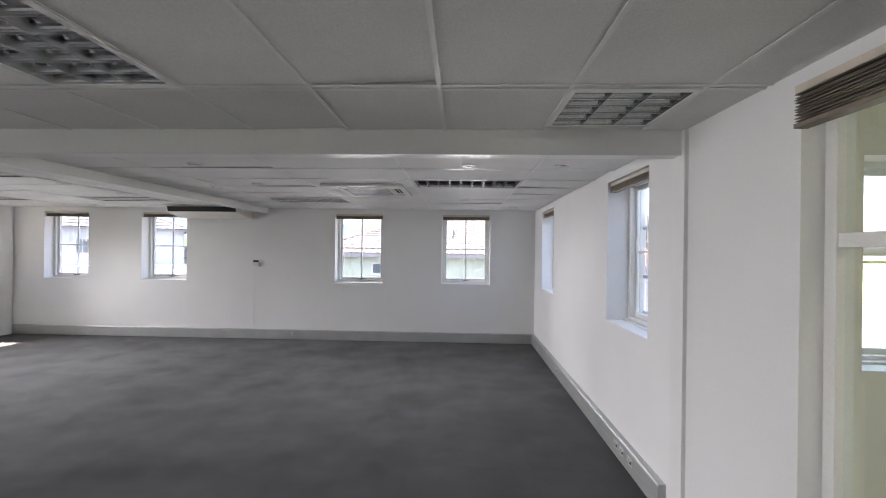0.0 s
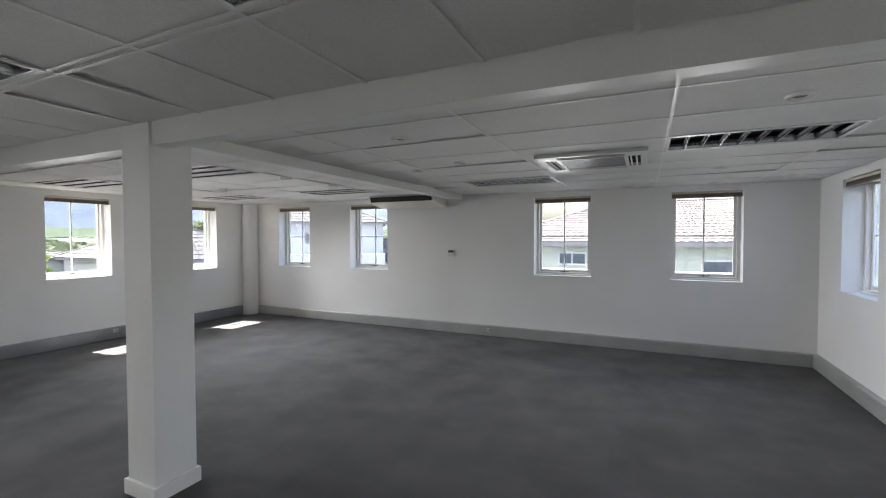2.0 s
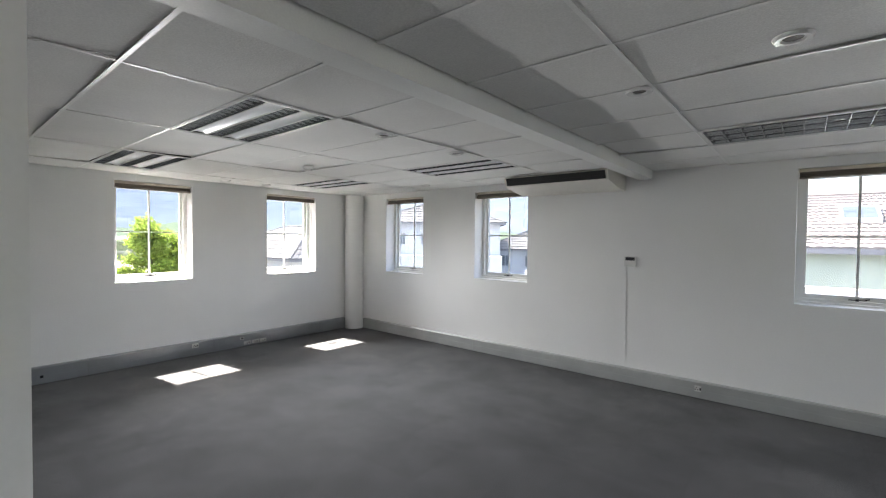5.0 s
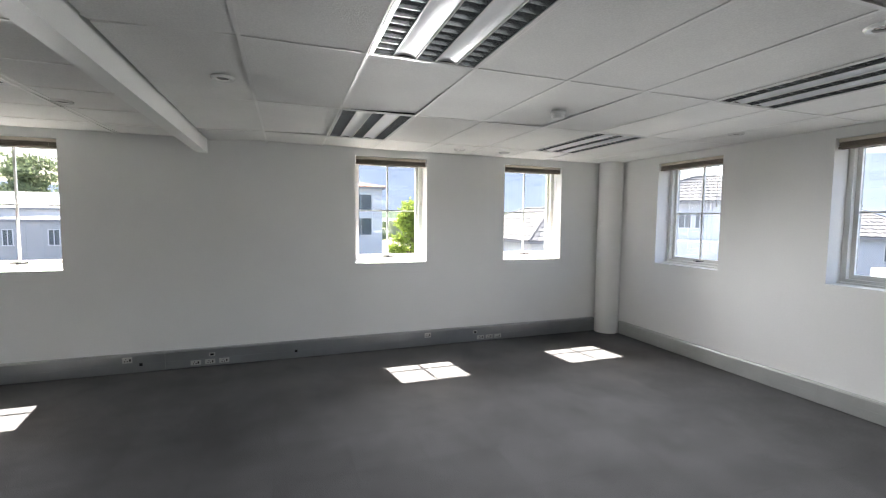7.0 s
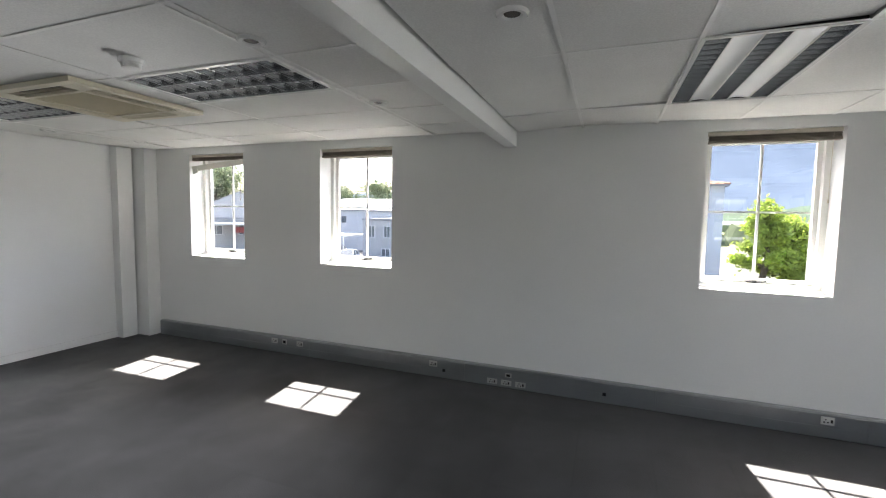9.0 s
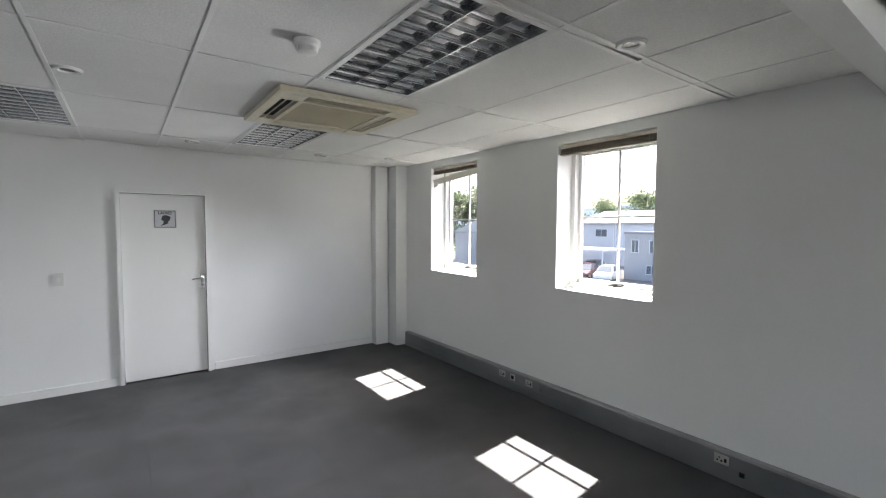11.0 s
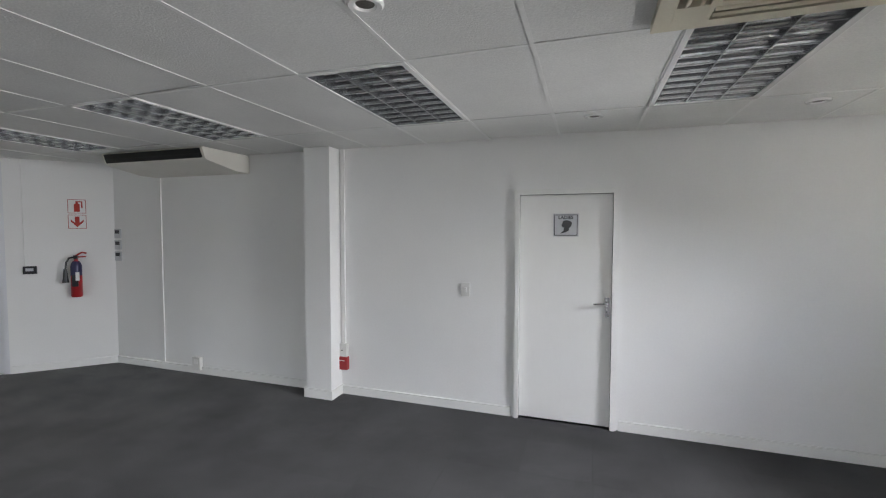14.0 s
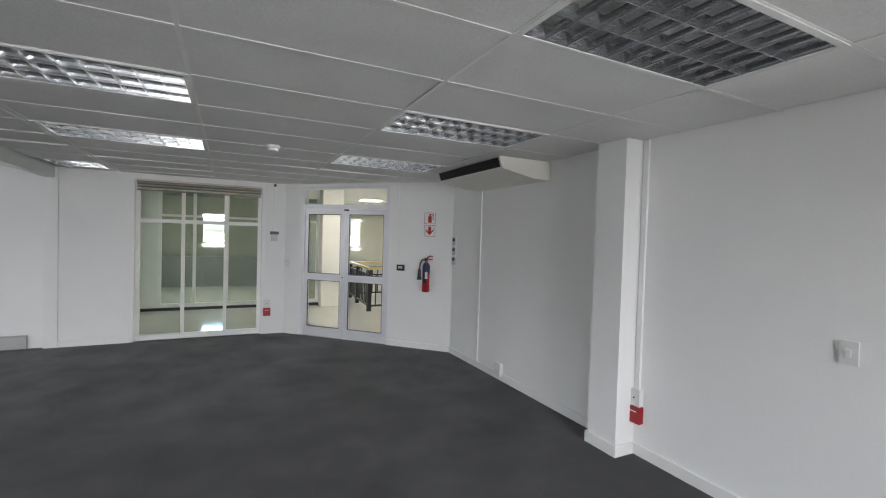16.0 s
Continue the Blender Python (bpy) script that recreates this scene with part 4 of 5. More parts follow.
LX0, LX1, LY0, LY1, LH = -0.7, 9.5, -7.0, 2.72, 2.78
lf = Mesh()
lf.faces([(LX0, LY0, 0.0), (LX1, LY0, 0.0), (LX1, LY1, 0.0), (XE + 0.14, LY1, 0.0), (XE + 0.14, -0.37, 0.0), (-0.20, YS - 0.11, 0), (LX0, YS - 0.11, 0.0)], [tuple(range(7))])
tagged(lf.done("lobby_floor", LTILE), "polished cream tiled lobby floor", "floor", **structure)
tagged(Mesh().box(LX0, LX1, LY0, YS - 0.2, LH, LH + 0.1).box(XE + 0.14, LX1, YS - 0.2, LY1, LH, LH + 0.1).prism([(-0.1, YS - 0.2), (XE + 0.14, YS - 0.2), (XE + 0.14, -0.45)], 'z', LH, LH + 0.1).done("lobby_ceiling", LWALL), "cream lobby ceiling", "ceiling", **structure)
tagged(wall_mesh(LY0, LY1, 0, LH + 0.1, 0.2, [(0.55, 1.25, 1.35, 2.2), (-3.72, -3.38, 1.30, 2.15)]).done("lobby_wall_east", LGREEN, m=pose(LX1, 0, 0, 0, 0, -90) @ Matrix.Diagonal((-1, 1, 1, 1))), "olive lobby wall with windows", "wall", **structure)
tagged(wall_mesh(XE + 0.37, LX1 + 0.2, 0, LH + 0.1, 0.33, [(2.84, 3.74, 1.05, 1.05 + HEAD - SILL)]).done("lobby_wall_north", LWALL, m=pose(0, LY1, 0)), "cream lobby wall with one window", "wall", **structure)
window("window_11", pose(3.29, LY1, 1.05), 0.90, GLASSE)
tagged(wall_mesh(LX0, LX1, 0, LH + 0.1, 0.2, [(5.2, 6.5, 0.4, 2.5)]).done("lobby_wall_south", LGREEN, m=pose(0, LY0, 0) @ Matrix.Diagonal((1, -1, 1, 1))), "olive lobby wall with a wide window", "wall", **structure)
tagged(Mesh().box(LX0 - 0.15, LX0, LY0, YS - 0.2, 0, LH + 0.1).done("lobby_wall_west", LWALL), "cream lobby wall", "wall", **structure)
tagged(Mesh().box(4.3, 4.75, -1.88, -1.40, 0, LH).done("lobby_pier", LWALL, bevel=0.01), "broad cream lobby pier", "pier", **structure)
tagged(Mesh().box(4.6, 4.75, 1.84, LY1, 0, LH).done("lobby_partition", mat("pale_partition", (0.74, 0.76, 0.70), 0.5, var=0.03)), "pale partition wall across the lobby", "wall", **structure)
tagged(Mesh().box(4.585, 4.6, -1.39, LY1, 0.0, 0.06).done("lobby_skirting", BLACK), "dark lobby skirting", "skirting", **structure)
ps = empty("lobby_screen", pose(4.64, -1.38, 0), "white-framed glazed partition across the lobby", "screen", kind="structure")
f = Mesh().box(-0.03, 0.03, 0, 3.22, 0.06, 0.14).box(-0.03, 0.03, 0, 3.22, 2.5, LH)
f.box(-0.025, 0.025, 0, 3.22, 1.95, 2.0)
f.done("frame", FRAME, ps)
LMULL = (0.03, 0.67, 1.31, 1.95, 2.57, 3.19)
for y in LMULL:
    Mesh().box(-0.028, 0.028, y - 0.03, y + 0.03, 0.14, 2.5).done("mullion", FRAME, ps)
for y0, y1 in zip([q + 0.03 for q in LMULL[:-1]], [q - 0.03 for q in LMULL[1:]]):
    Mesh().box(0.04, 0.07, y0, y1, 2.40, 2.48).done("rolled_blind", LGREY, ps)
    Mesh().faces([(0, y0, 0.14), (0, y1, 0.14), (0, y1, 2.5), (0, y0, 2.5)], [(0, 1, 2, 3)]).done("pane", GLASSG, ps).visible_shadow = False
tagged(Mesh().box(8.9, LX1, -1.55, 2.6, 0, 0.90).done("counter", LGREY, bevel=0.01), "long grey counter under the lobby window", "counter")
tagged(Mesh().box(4.8, LX1, -1.72, -1.58, 0, LH).done("lobby_divider", LGREEN), "olive dividing wall", "wall", **structure)
# lit ceiling panels
for x, y in ((3.1, -2.2), (7.2, -3.4), (6.6, 0.6)):
    lp = empty("lobby_light", pose(x, y, LH), "square lit ceiling panel in the lobby", "ceiling light", "lobby ceiling lights")
    Mesh().box(-0.29, 0.29, -0.29, 0.29, -0.012, -0.004).done("diffuser", glow_mat("lit_panel", (1.0, 0.97, 0.9), 1.3) if "lit_panel" not in bpy.data.materials else bpy.data.materials["lit_panel"], lp)
    fr = Mesh()
    for a, b, c, d in ((-0.31, 0.31, 0.29, 0.31), (-0.31, 0.31, -0.31, -0.29), (-0.31, -0.29, -0.29, 0.29), (0.29, 0.31, -0.29, 0.29)):
        fr.box(a, b, c, d, -0.02, 0)
    fr.done("rim", TBAR, lp)


def balustrade(a, b):
    a, b = Vector(a), Vector(b)
    d = b - a
    n = d.length
    r = empty("balustrade", pose(a.x, a.y, 0, 0, 0, math.degrees(math.atan2(d.y, d.x))), "black metal balustrade with a yellow wooden handrail", "balustrade", "stair balustrades")
    Mesh().box(0, n, -0.03, 0.03, 0.92, 0.97).done("handrail", BRASS, r, bevel=0.015, seg=2)
    Mesh().box(0, n, -0.015, 0.015, 0.80, 0.83).box(0, n, -0.02, 0.02, 0.10, 0.14).done("rails", BLACK, r)
    k = int(n / 0.15)
    bar = None
    for i in range(k + 1):
        wide = 0.045 if i % 8 == 0 else 0.012
        if wide > 0.02:
            Mesh().box(-wide, wide, -wide, wide, 0, 0.92).done("post", BLACK, r, pose(n * i / k, 0, 0))
        elif bar is None:
            bar = Mesh().box(-wide, wide, -wide, wide, 0.14, 0.80).done("bar", BLACK, r, pose(n * i / k, 0, 0))
        else:
            o = new("bar", bar.data)
            o.parent = r
            o.matrix_basis = pose(n * i / k, 0, 0)
    return r


balustrade((3.4, -2.27, 0), (5.6, -2.40, 0))
balustrade((3.4, -2.27, 0), (3.45, -4.7, 0))
balustrade((5.6, -2.40, 0), (5.6, -4.7, 0))

# ---- outdoors ----
GZ = -3.6
ext_rand = random.Random(11)


def ground_mat():
    """Grey paving near the house that gives way to green and straw-coloured fields."""
    m = mat("ground", (0.135, 0.13, 0.12), 0.9, var=0.12, scale=0.08, fine=3.0, bump=0.2, fine_var=0.1)
    n, l = m.node_tree.nodes, m.node_tree.links
    p = n["Principled BSDF"]
    tc, vm, mr, mx = n.new("ShaderNodeTexCoord"), n.new("ShaderNodeVectorMath"), n.new("ShaderNodeMapRange"), n.new("ShaderNodeMix")
    vm.operation = 'LENGTH'
    mr.inputs["From Min"].default_value, mr.inputs["From Max"].default_value = 70, 95
    l.new(tc.outputs["Object"], vm.inputs[0])
    l.new(vm.outputs["Value"], mr.inputs["Value"])
    ns, rp = n.new("ShaderNodeTexNoise"), n.new("ShaderNodeValToRGB")
    ns.inputs["Scale"].default_value, ns.inputs["Detail"].default_value = 0.012, 3
    l.new(tc.outputs["Object"], ns.inputs["Vector"])
    for pos, c in ((0.35, (0.10, 0.15, 0.04)), (0.5, (0.16, 0.20, 0.06)), (0.6, (0.34, 0.30, 0.15)), (0.7, (0.09, 0.13, 0.05))):
        e = rp.color_ramp.elements[0] if pos == 0.35 else rp.color_ramp.elements.new(pos)
        e.position, e.color = pos, (*c, 1)
    l.new(ns.outputs[0], rp.inputs[0])
    mx.data_type = 'RGBA'
    l.new(mr.outputs[0], mx.inputs["Factor"])
    l.new(p.inputs["Base Color"].links[0].from_socket, mx.inputs["A"])
    l.new(rp.outputs[0], mx.inputs["B"])
    l.new(mx.outputs["Result"], p.inputs["Base Color"])
    return m


gr = Mesh()
gr.lathe([(0.5, 0), (40, 0), (90, 0), (200, 0), (600, 0), (1500, 0), (4000, -5)], 48)
tagged(gr.done("ground", ground_mat(), m=pose(-15, 5, GZ)), "paved yard running out into green fields", "ground", **structure)


def backdrop(name, dist, a0, a1, n, height, col, glow, label):
    """A far mountain ridge standing on the plain, between two bearings (degrees from +x)."""
    m = Mesh()
    vs, fs = [], []
    for i in range(n + 1):
        a = radians(a0 + (a1 - a0) * i / n)
        h = height(math.degrees(a)) + noise.noise(Vector((i * 0.35, dist * 0.01, 0))) * 14 + noise.noise(Vector((i * 0.09, 3, 0))) * 26
        for rr, z in ((dist * 0.72, GZ - 5), (dist * 0.84, h * 0.32), (dist * 0.94, h * 0.72 + noise.noise(Vector((i * 0.5, 9, 0))) * 12), (dist, h)):
            vs.append((rr * math.cos(a), rr * math.sin(a), z))
    for i in range(n):
        for k in range(3):
            fs.append((i * 4 + k, (i + 1) * 4 + k, (i + 1) * 4 + k + 1, i * 4 + k + 1))
    m.faces(vs, fs)
    mt = mat(name + "_slope", col, 1.0, var=0.18, scale=0.008, fine=0.05, bump=0.0, fine_var=0.1, spec=0.0)
    p = mt.node_tree.nodes["Principled BSDF"]
    # a blue glow puts the haze of the air into the slope itself
    p.inputs["Emission Color"].default_value = (0.50, 0.68, 0.92, 1)
    p.inputs["Emission Strength"].default_value = glow
    return tagged(m.done(name, mt, smooth=True), label, "mountain", **structure)


def peak(deg):
    d = (deg + 360) % 360
    return 60 + 235 * math.exp(-((d - 116) / 11) ** 2) + 110 * math.exp(-((d - 134) / 9) ** 2) + 470 * math.exp(-((d - 165) / 19) ** 2) + 70 * math.exp(-((d - 205) / 14) ** 2)


backdrop("backdrop_mountains", 2600, 80, 265, 150, peak, (0.11, 0.13, 0.17), 0.070, "hazy blue mountains beyond the town")
backdrop("backdrop_hills", 1100, 85, 260, 110, lambda d: 14 + 10 * math.sin(d * 0.21), (0.10, 0.13, 0.09), 0.012, "low wooded hills beyond the fields")

PLAST = mat("white_render", (0.74, 0.74, 0.74), 0.8, var=0.05, scale=0.5, fine=20, bump=0.1)
LILAC = mat("pale_blue_render", (0.60, 0.61, 0.64), 0.8, var=0.05, scale=0.5, fine=20, bump=0.1)
GREENR = mat("pale_green_render", (0.50, 0.55, 0.46), 0.8, var=0.05, scale=0.5, fine=20, bump=0.1)
GREYR = mat("grey_render", (0.44, 0.43, 0.43), 0.85, var=0.06, scale=0.5, fine=20, bump=0.1)
RTILE = mat("grey_brown_roof_tile", (0.27, 0.245, 0.235), 0.7, var=0.16, scale=3, fine=30, bump=0.15)
RGREY = mat("grey_roof_tile", (0.13, 0.13, 0.133), 0.7, var=0.14, scale=3, fine=30, bump=0.15)
RRED = mat("orange_roof_tile", (0.45, 0.22, 0.13), 0.7, var=0.16, scale=3, fine=30, bump=0.15)
RWHITE = mat("white_sheet_roof", (0.72, 0.72, 0.71), 0.5, var=0.05, scale=1, bump=0.05)
PANE = mat("dark_pane", (0.10, 0.12, 0.14), 0.08, var=0.1, bump=0.0)
FASC = mat("grey_fascia", (0.25, 0.25, 0.27), 0.6, var=0.08, bump=0.05)


def tiled_slope(a, b, c, d, rows, cols, mt, name, parent):
    """Overlapping rolled tiles on the slope a-b (eave) to d-c (ridge)."""
    a, b, c, d = (Vector(p) for p in (a, b, c, d))
    up = (b - a).cross(d - a).normalized()
    if up.z < 0:
        up = -up
    m = Mesh()
    per = 4
    for j in range(rows):
        t0, t1 = j / rows, min(1.0, (j + 1.15) / rows)
        vs = []
        n = cols * per
        for i in range(n + 1):
            s = i / n
            wave = 0.035 * abs(math.sin(math.pi * i / per))
            p0, p1 = (a.lerp(d, t0)).lerp(b.lerp(c, t0), s), (a.lerp(d, t1)).lerp(b.lerp(c, t1), s)
            vs += [p0 + up * (0.05 + wave), p1 + up * (0.012 + wave), p0 + up * 0.0]
        fs = []
        for i in range(n):
            k = i * 3
            fs += [(k, k + 3, k + 4, k + 1), (k + 2, k + 5, k + 3, k)]
        m.faces(vs, fs)
    ob = m.done(name, mt, parent)
    return tagged(ob, kind="stuff")


def house(m, w, d, eave, ridge, wall, roof, label, openings_front=(), hip=True, over=0.45, tiles=True, fine=False, axis_x=True):
    """A house with its near wall along local y = 0 from x = 0 to w, going back to y = d; openings (x0, x1, z0, z1, kind) in the near wall."""
    h = empty("house", m, label, "house")
    wb = wall_mesh(0, w, GZ, eave, d, [])
    wb.done("wall", wall, h)
    o = over
    lo = eave - 0.05
    A, B, C, D = (-o, -o, lo), (w + o, -o, lo), (w + o, d + o, lo), (-o, d + o, lo)
    run = (d + 2 * o) / 2 if axis_x else (w + 2 * o) / 2
    ins = run if hip else 0.0
    if axis_x:
        R0, R1 = (-o + ins, d / 2, ridge), (w + o - ins, d / 2, ridge)
        slopes = [(A, B, R1, R0), (C, D, R0, R1)]
        ends = [(D, A, R0), (B, C, R1)]
    else:
        R0, R1 = (w / 2, -o + ins, ridge), (w / 2, d + o - ins, ridge)
        slopes = [(B, C, R1, R0), (D, A, R0, R1)]
        ends = [(A, B, R0), (C, D, R1)]
    step = 0.34 if fine else 0.6
    for q in slopes:
        sl = ((Vector(q[3]) + Vector(q[2])) / 2 - (Vector(q[0]) + Vector(q[1])) / 2).length
        tiled_slope(*q, max(4, int(sl / step)), max(6, int((Vector(q[1]) - Vector(q[0])).length / (0.32 if fine else 0.6))), roof, "roof", h) if tiles else Mesh().faces(list(q), [(0, 1, 2, 3)]).done("roof", roof, h)
    for a, b, c in ends:
        if hip and tiles:
            mid = (Vector(a) + Vector(b)) / 2
            sl = (Vector(c) - mid).length
            tiled_slope(a, b, Vector(c) + (Vector(b) - Vector(a)) * 0.002, c, max(4, int(sl / step)), max(6, int((Vector(b) - Vector(a)).length / (0.32 if fine else 0.6))), roof, "roof", h)
        else:
            Mesh().faces([a, b, c], [(0, 1, 2)]).done("gable", roof if hip else wall, h)
    fa = Mesh()
    for a, b in ((A, B), (B, C), (C, D), (D, A)):
        fa.faces([(a[0], a[1], lo - 0.16), (b[0], b[1], lo - 0.16), (b[0], b[1], lo + 0.02), (a[0], a[1], lo + 0.02)], [(0, 1, 2, 3)])
    fa.faces([(p[0], p[1], lo - 0.14) for p in (A, B, C, D)], [(0, 1, 2, 3)])
    fa.done("eaves", FASC, h)
    if hip and tiles:
        cap = Mesh()
        for a, b in ((A, R0), (D, R0), (B, R1), (C, R1), (R0, R1)) if axis_x else ((A, R0), (B, R0), (C, R1), (D, R1), (R0, R1)):
            a, b = Vector(a), Vector(b)
            if (b - a).length > 0.3:
                cap.tube([a.lerp(b, k / 6) + Vector((0, 0, 0.05)) for k in range(7)], 0.09, 6)
        cap.done("ridge_cap", roof, h)
    for x0, x1, z0, z1 in openings_front:
        wd = empty("window", pose((x0 + x1) / 2, 0, z0))
        wd.parent = h
        ww, hh = x1 - x0, z1 - z0
        fr = Mesh()
        for a, b, c, e in ((-ww / 2 - 0.06, -ww / 2, 0, hh), (ww / 2, ww / 2 + 0.06, 0, hh), (-ww / 2 - 0.06, ww / 2 + 0.06, hh, hh + 0.06), (-ww / 2 - 0.10, ww / 2 + 0.10, -0.07, 0), (-0.025, 0.025, 0, hh)):
            fr.box(a, b, -0.06, 0.02, c, e)
        fr.done("frame", PLAST, wd)
        Mesh().box(-ww / 2, ww / 2, -0.02, -0.01, 0, hh).done("glazing", PANE, wd)
    return h


# to the north: the green house with the tiled roof
A = house(pose(-6.8, 21.0, 0), 16.0, 9.5, 1.55, 3.5, GREENR, RTILE, "pale green house with a rolled-tile hipped roof",
          [(3.0, 4.1, 0.55, 1.0), (8.6, 10.6, 0.05, 0.75), (11.8, 13.8, 0.05, 0.75)], fine=True)
sk = Mesh().box(-0.5, 0.5, -0.7, 0.7, 0.0, 0.14).done("skylight", PLAST, A, pose(6.3, 2.2, 2.60, 22))
Mesh().box(-0.42, 0.42, -0.62, 0.62, 0.14, 0.15).done("skylight_pane", PANE, A, pose(6.3, 2.2, 2.60, 22))
tagged(Mesh().box(-9, 3.6, 15.6, 16.0, GZ, 0.68).done("garden_wall", PLAST, bevel=0.03), "white rendered boundary wall", "wall")
tagged(Mesh().box(3.9, 5.2, 17.0, 17.5, GZ, 0.72).done("chimney_block", PLAST, bevel=0.03), "white rendered block by the green house", "wall")
house(pose(6.2, 14.5, 0), 4.5, 4.0, 1.30, 1.95, PLAST, RRED, "white house with an orange tiled roof", [(0.5, 1.5, -0.9, 0.1)], over=0.3)
# north-west
house(pose(-29.5, 26.9, 0, 0, 0, 37), 10.5, 9, 3.05, 5.0, LILAC, RGREY, "pale blue two-storey house with a grey tiled roof", [(1.2, 1.9, 1.2, 2.15), (2.2, 2.7, 1.2, 2.15), (4.0, 4.7, 1.2, 2.15), (5.0, 5.5, 1.2, 2.15)])
tagged(Mesh().box(0, 10.5, -2.2, 0, GZ, 0.35).done("balcony", PLAST, m=pose(-29.5, 26.9, 0, 0, 0, 37), bevel=0.03), "white balcony along the pale blue house", "balcony")
house(pose(-26.5, 39.0, 0, 0, 0, 20), 8.2, 9, 0.75, 2.9, LILAC, RGREY, "pale low house with a grey tiled hipped roof", [(1.6, 2.5, -0.9, 0.1), (4.0, 4.9, -0.9, 0.1), (6.3, 7.2, -0.9, 0.1)])
# west
house(pose(-44.0, 15.9, 0), 4.0, 4.0, 0.25, 0.8, LILAC, RGREY, "small pale house with a grey tiled roof", over=0.25)
house(pose(-39.5, 18.3, 0, 0, 0, 0), 12.0, 8.0, 0.32, 2.5, PLAST, RGREY, "white house with a grey tiled hipped roof")
house(pose(-47.0, 6.5, 0, 0, 0, 90), 6.2, 9, 4.75, 5.7, LILAC, RRED, "tall pale blue house with an orange tiled roof",
      [(0.6, 2.4, 2.45, 3.95), (0.6, 2.4, -0.05, 1.6), (3.0, 5.1, 2.45, 3.95), (3.0, 5.1, -0.05, 1.6)], over=0.3)
# south-west, round the yard
house(pose(-47.0, -22.0, 0, 0, 0, 90), 15.5, 10, 1.25, 1.5, GREYR, FASC, "grey two-storey block with a flat roof",
      [(0.8, 1.5, -0.8, 0.4), (2.7, 3.4, -0.8, 0.4), (4.6, 5.2, -0.8, 0.4), (7.5, 8.2, -0.8, 0.4), (10.2, 10.9, -0.8, 0.4), (13.0, 13.7, -0.8, 0.4), (2.4, 3.4, -2.9, -2.1)], over=0.08, tiles=False)
house(pose(-60.0, -37.0, 0, 0, 0, 90), 24, 13, 2.35, 4.2, LILAC, RWHITE, "pale blue shed with a white sheet roof", [(2.6, 4.4, 0.4, 1.4)], hip=False, tiles=False, over=0.3)
house(pose(-39.8, -41.2, 0, 0, 0, 135), 12, 11, 1.1, 4.1, GREYR, RGREY, "grey gabled house with a plain tiled roof", [(5.2, 6.3, 0.9, 2.2), (3.0, 4.2, -0.9, 0.1), (6.0, 7.4, -0.9, 0.1)], hip=False, axis_x=False, over=0.3)
tagged(Mesh().box(-1.0, 1.0, -0.05, 0, -0.32, 0.32).done("sign_board", mat("red_sign_paint", (0.42, 0.09, 0.09), 0.5), m=pose(-44.2, -36.6, -0.4, 0, 0, 135)), "red sign board on the gabled house", "sign")


def carport(m, w, d, h):
    c = empty("carport", m, "white flat-roofed carport on thin posts", "carport")
    Mesh().box(0, w, 0, d, h, h + 0.18).done("roof", RWHITE, c, bevel=0.02)
    for x, y in ((0.1, 0.1), (w - 0.1, 0.1), (0.1, d - 0.1), (w - 0.1, d - 0.1)):
        Mesh().box(x - 0.06, x + 0.06, y - 0.06, y + 0.06, 0, h).done("post", PLAST, c)
    return c


carport(pose(-52.0, -31.0, GZ, 0, 0, 0), 5.5, 6.8, 2.7)
carport(pose(-38.5, -35.5, GZ, 0, 0, 135), 4.5, 5.0, 3.9)


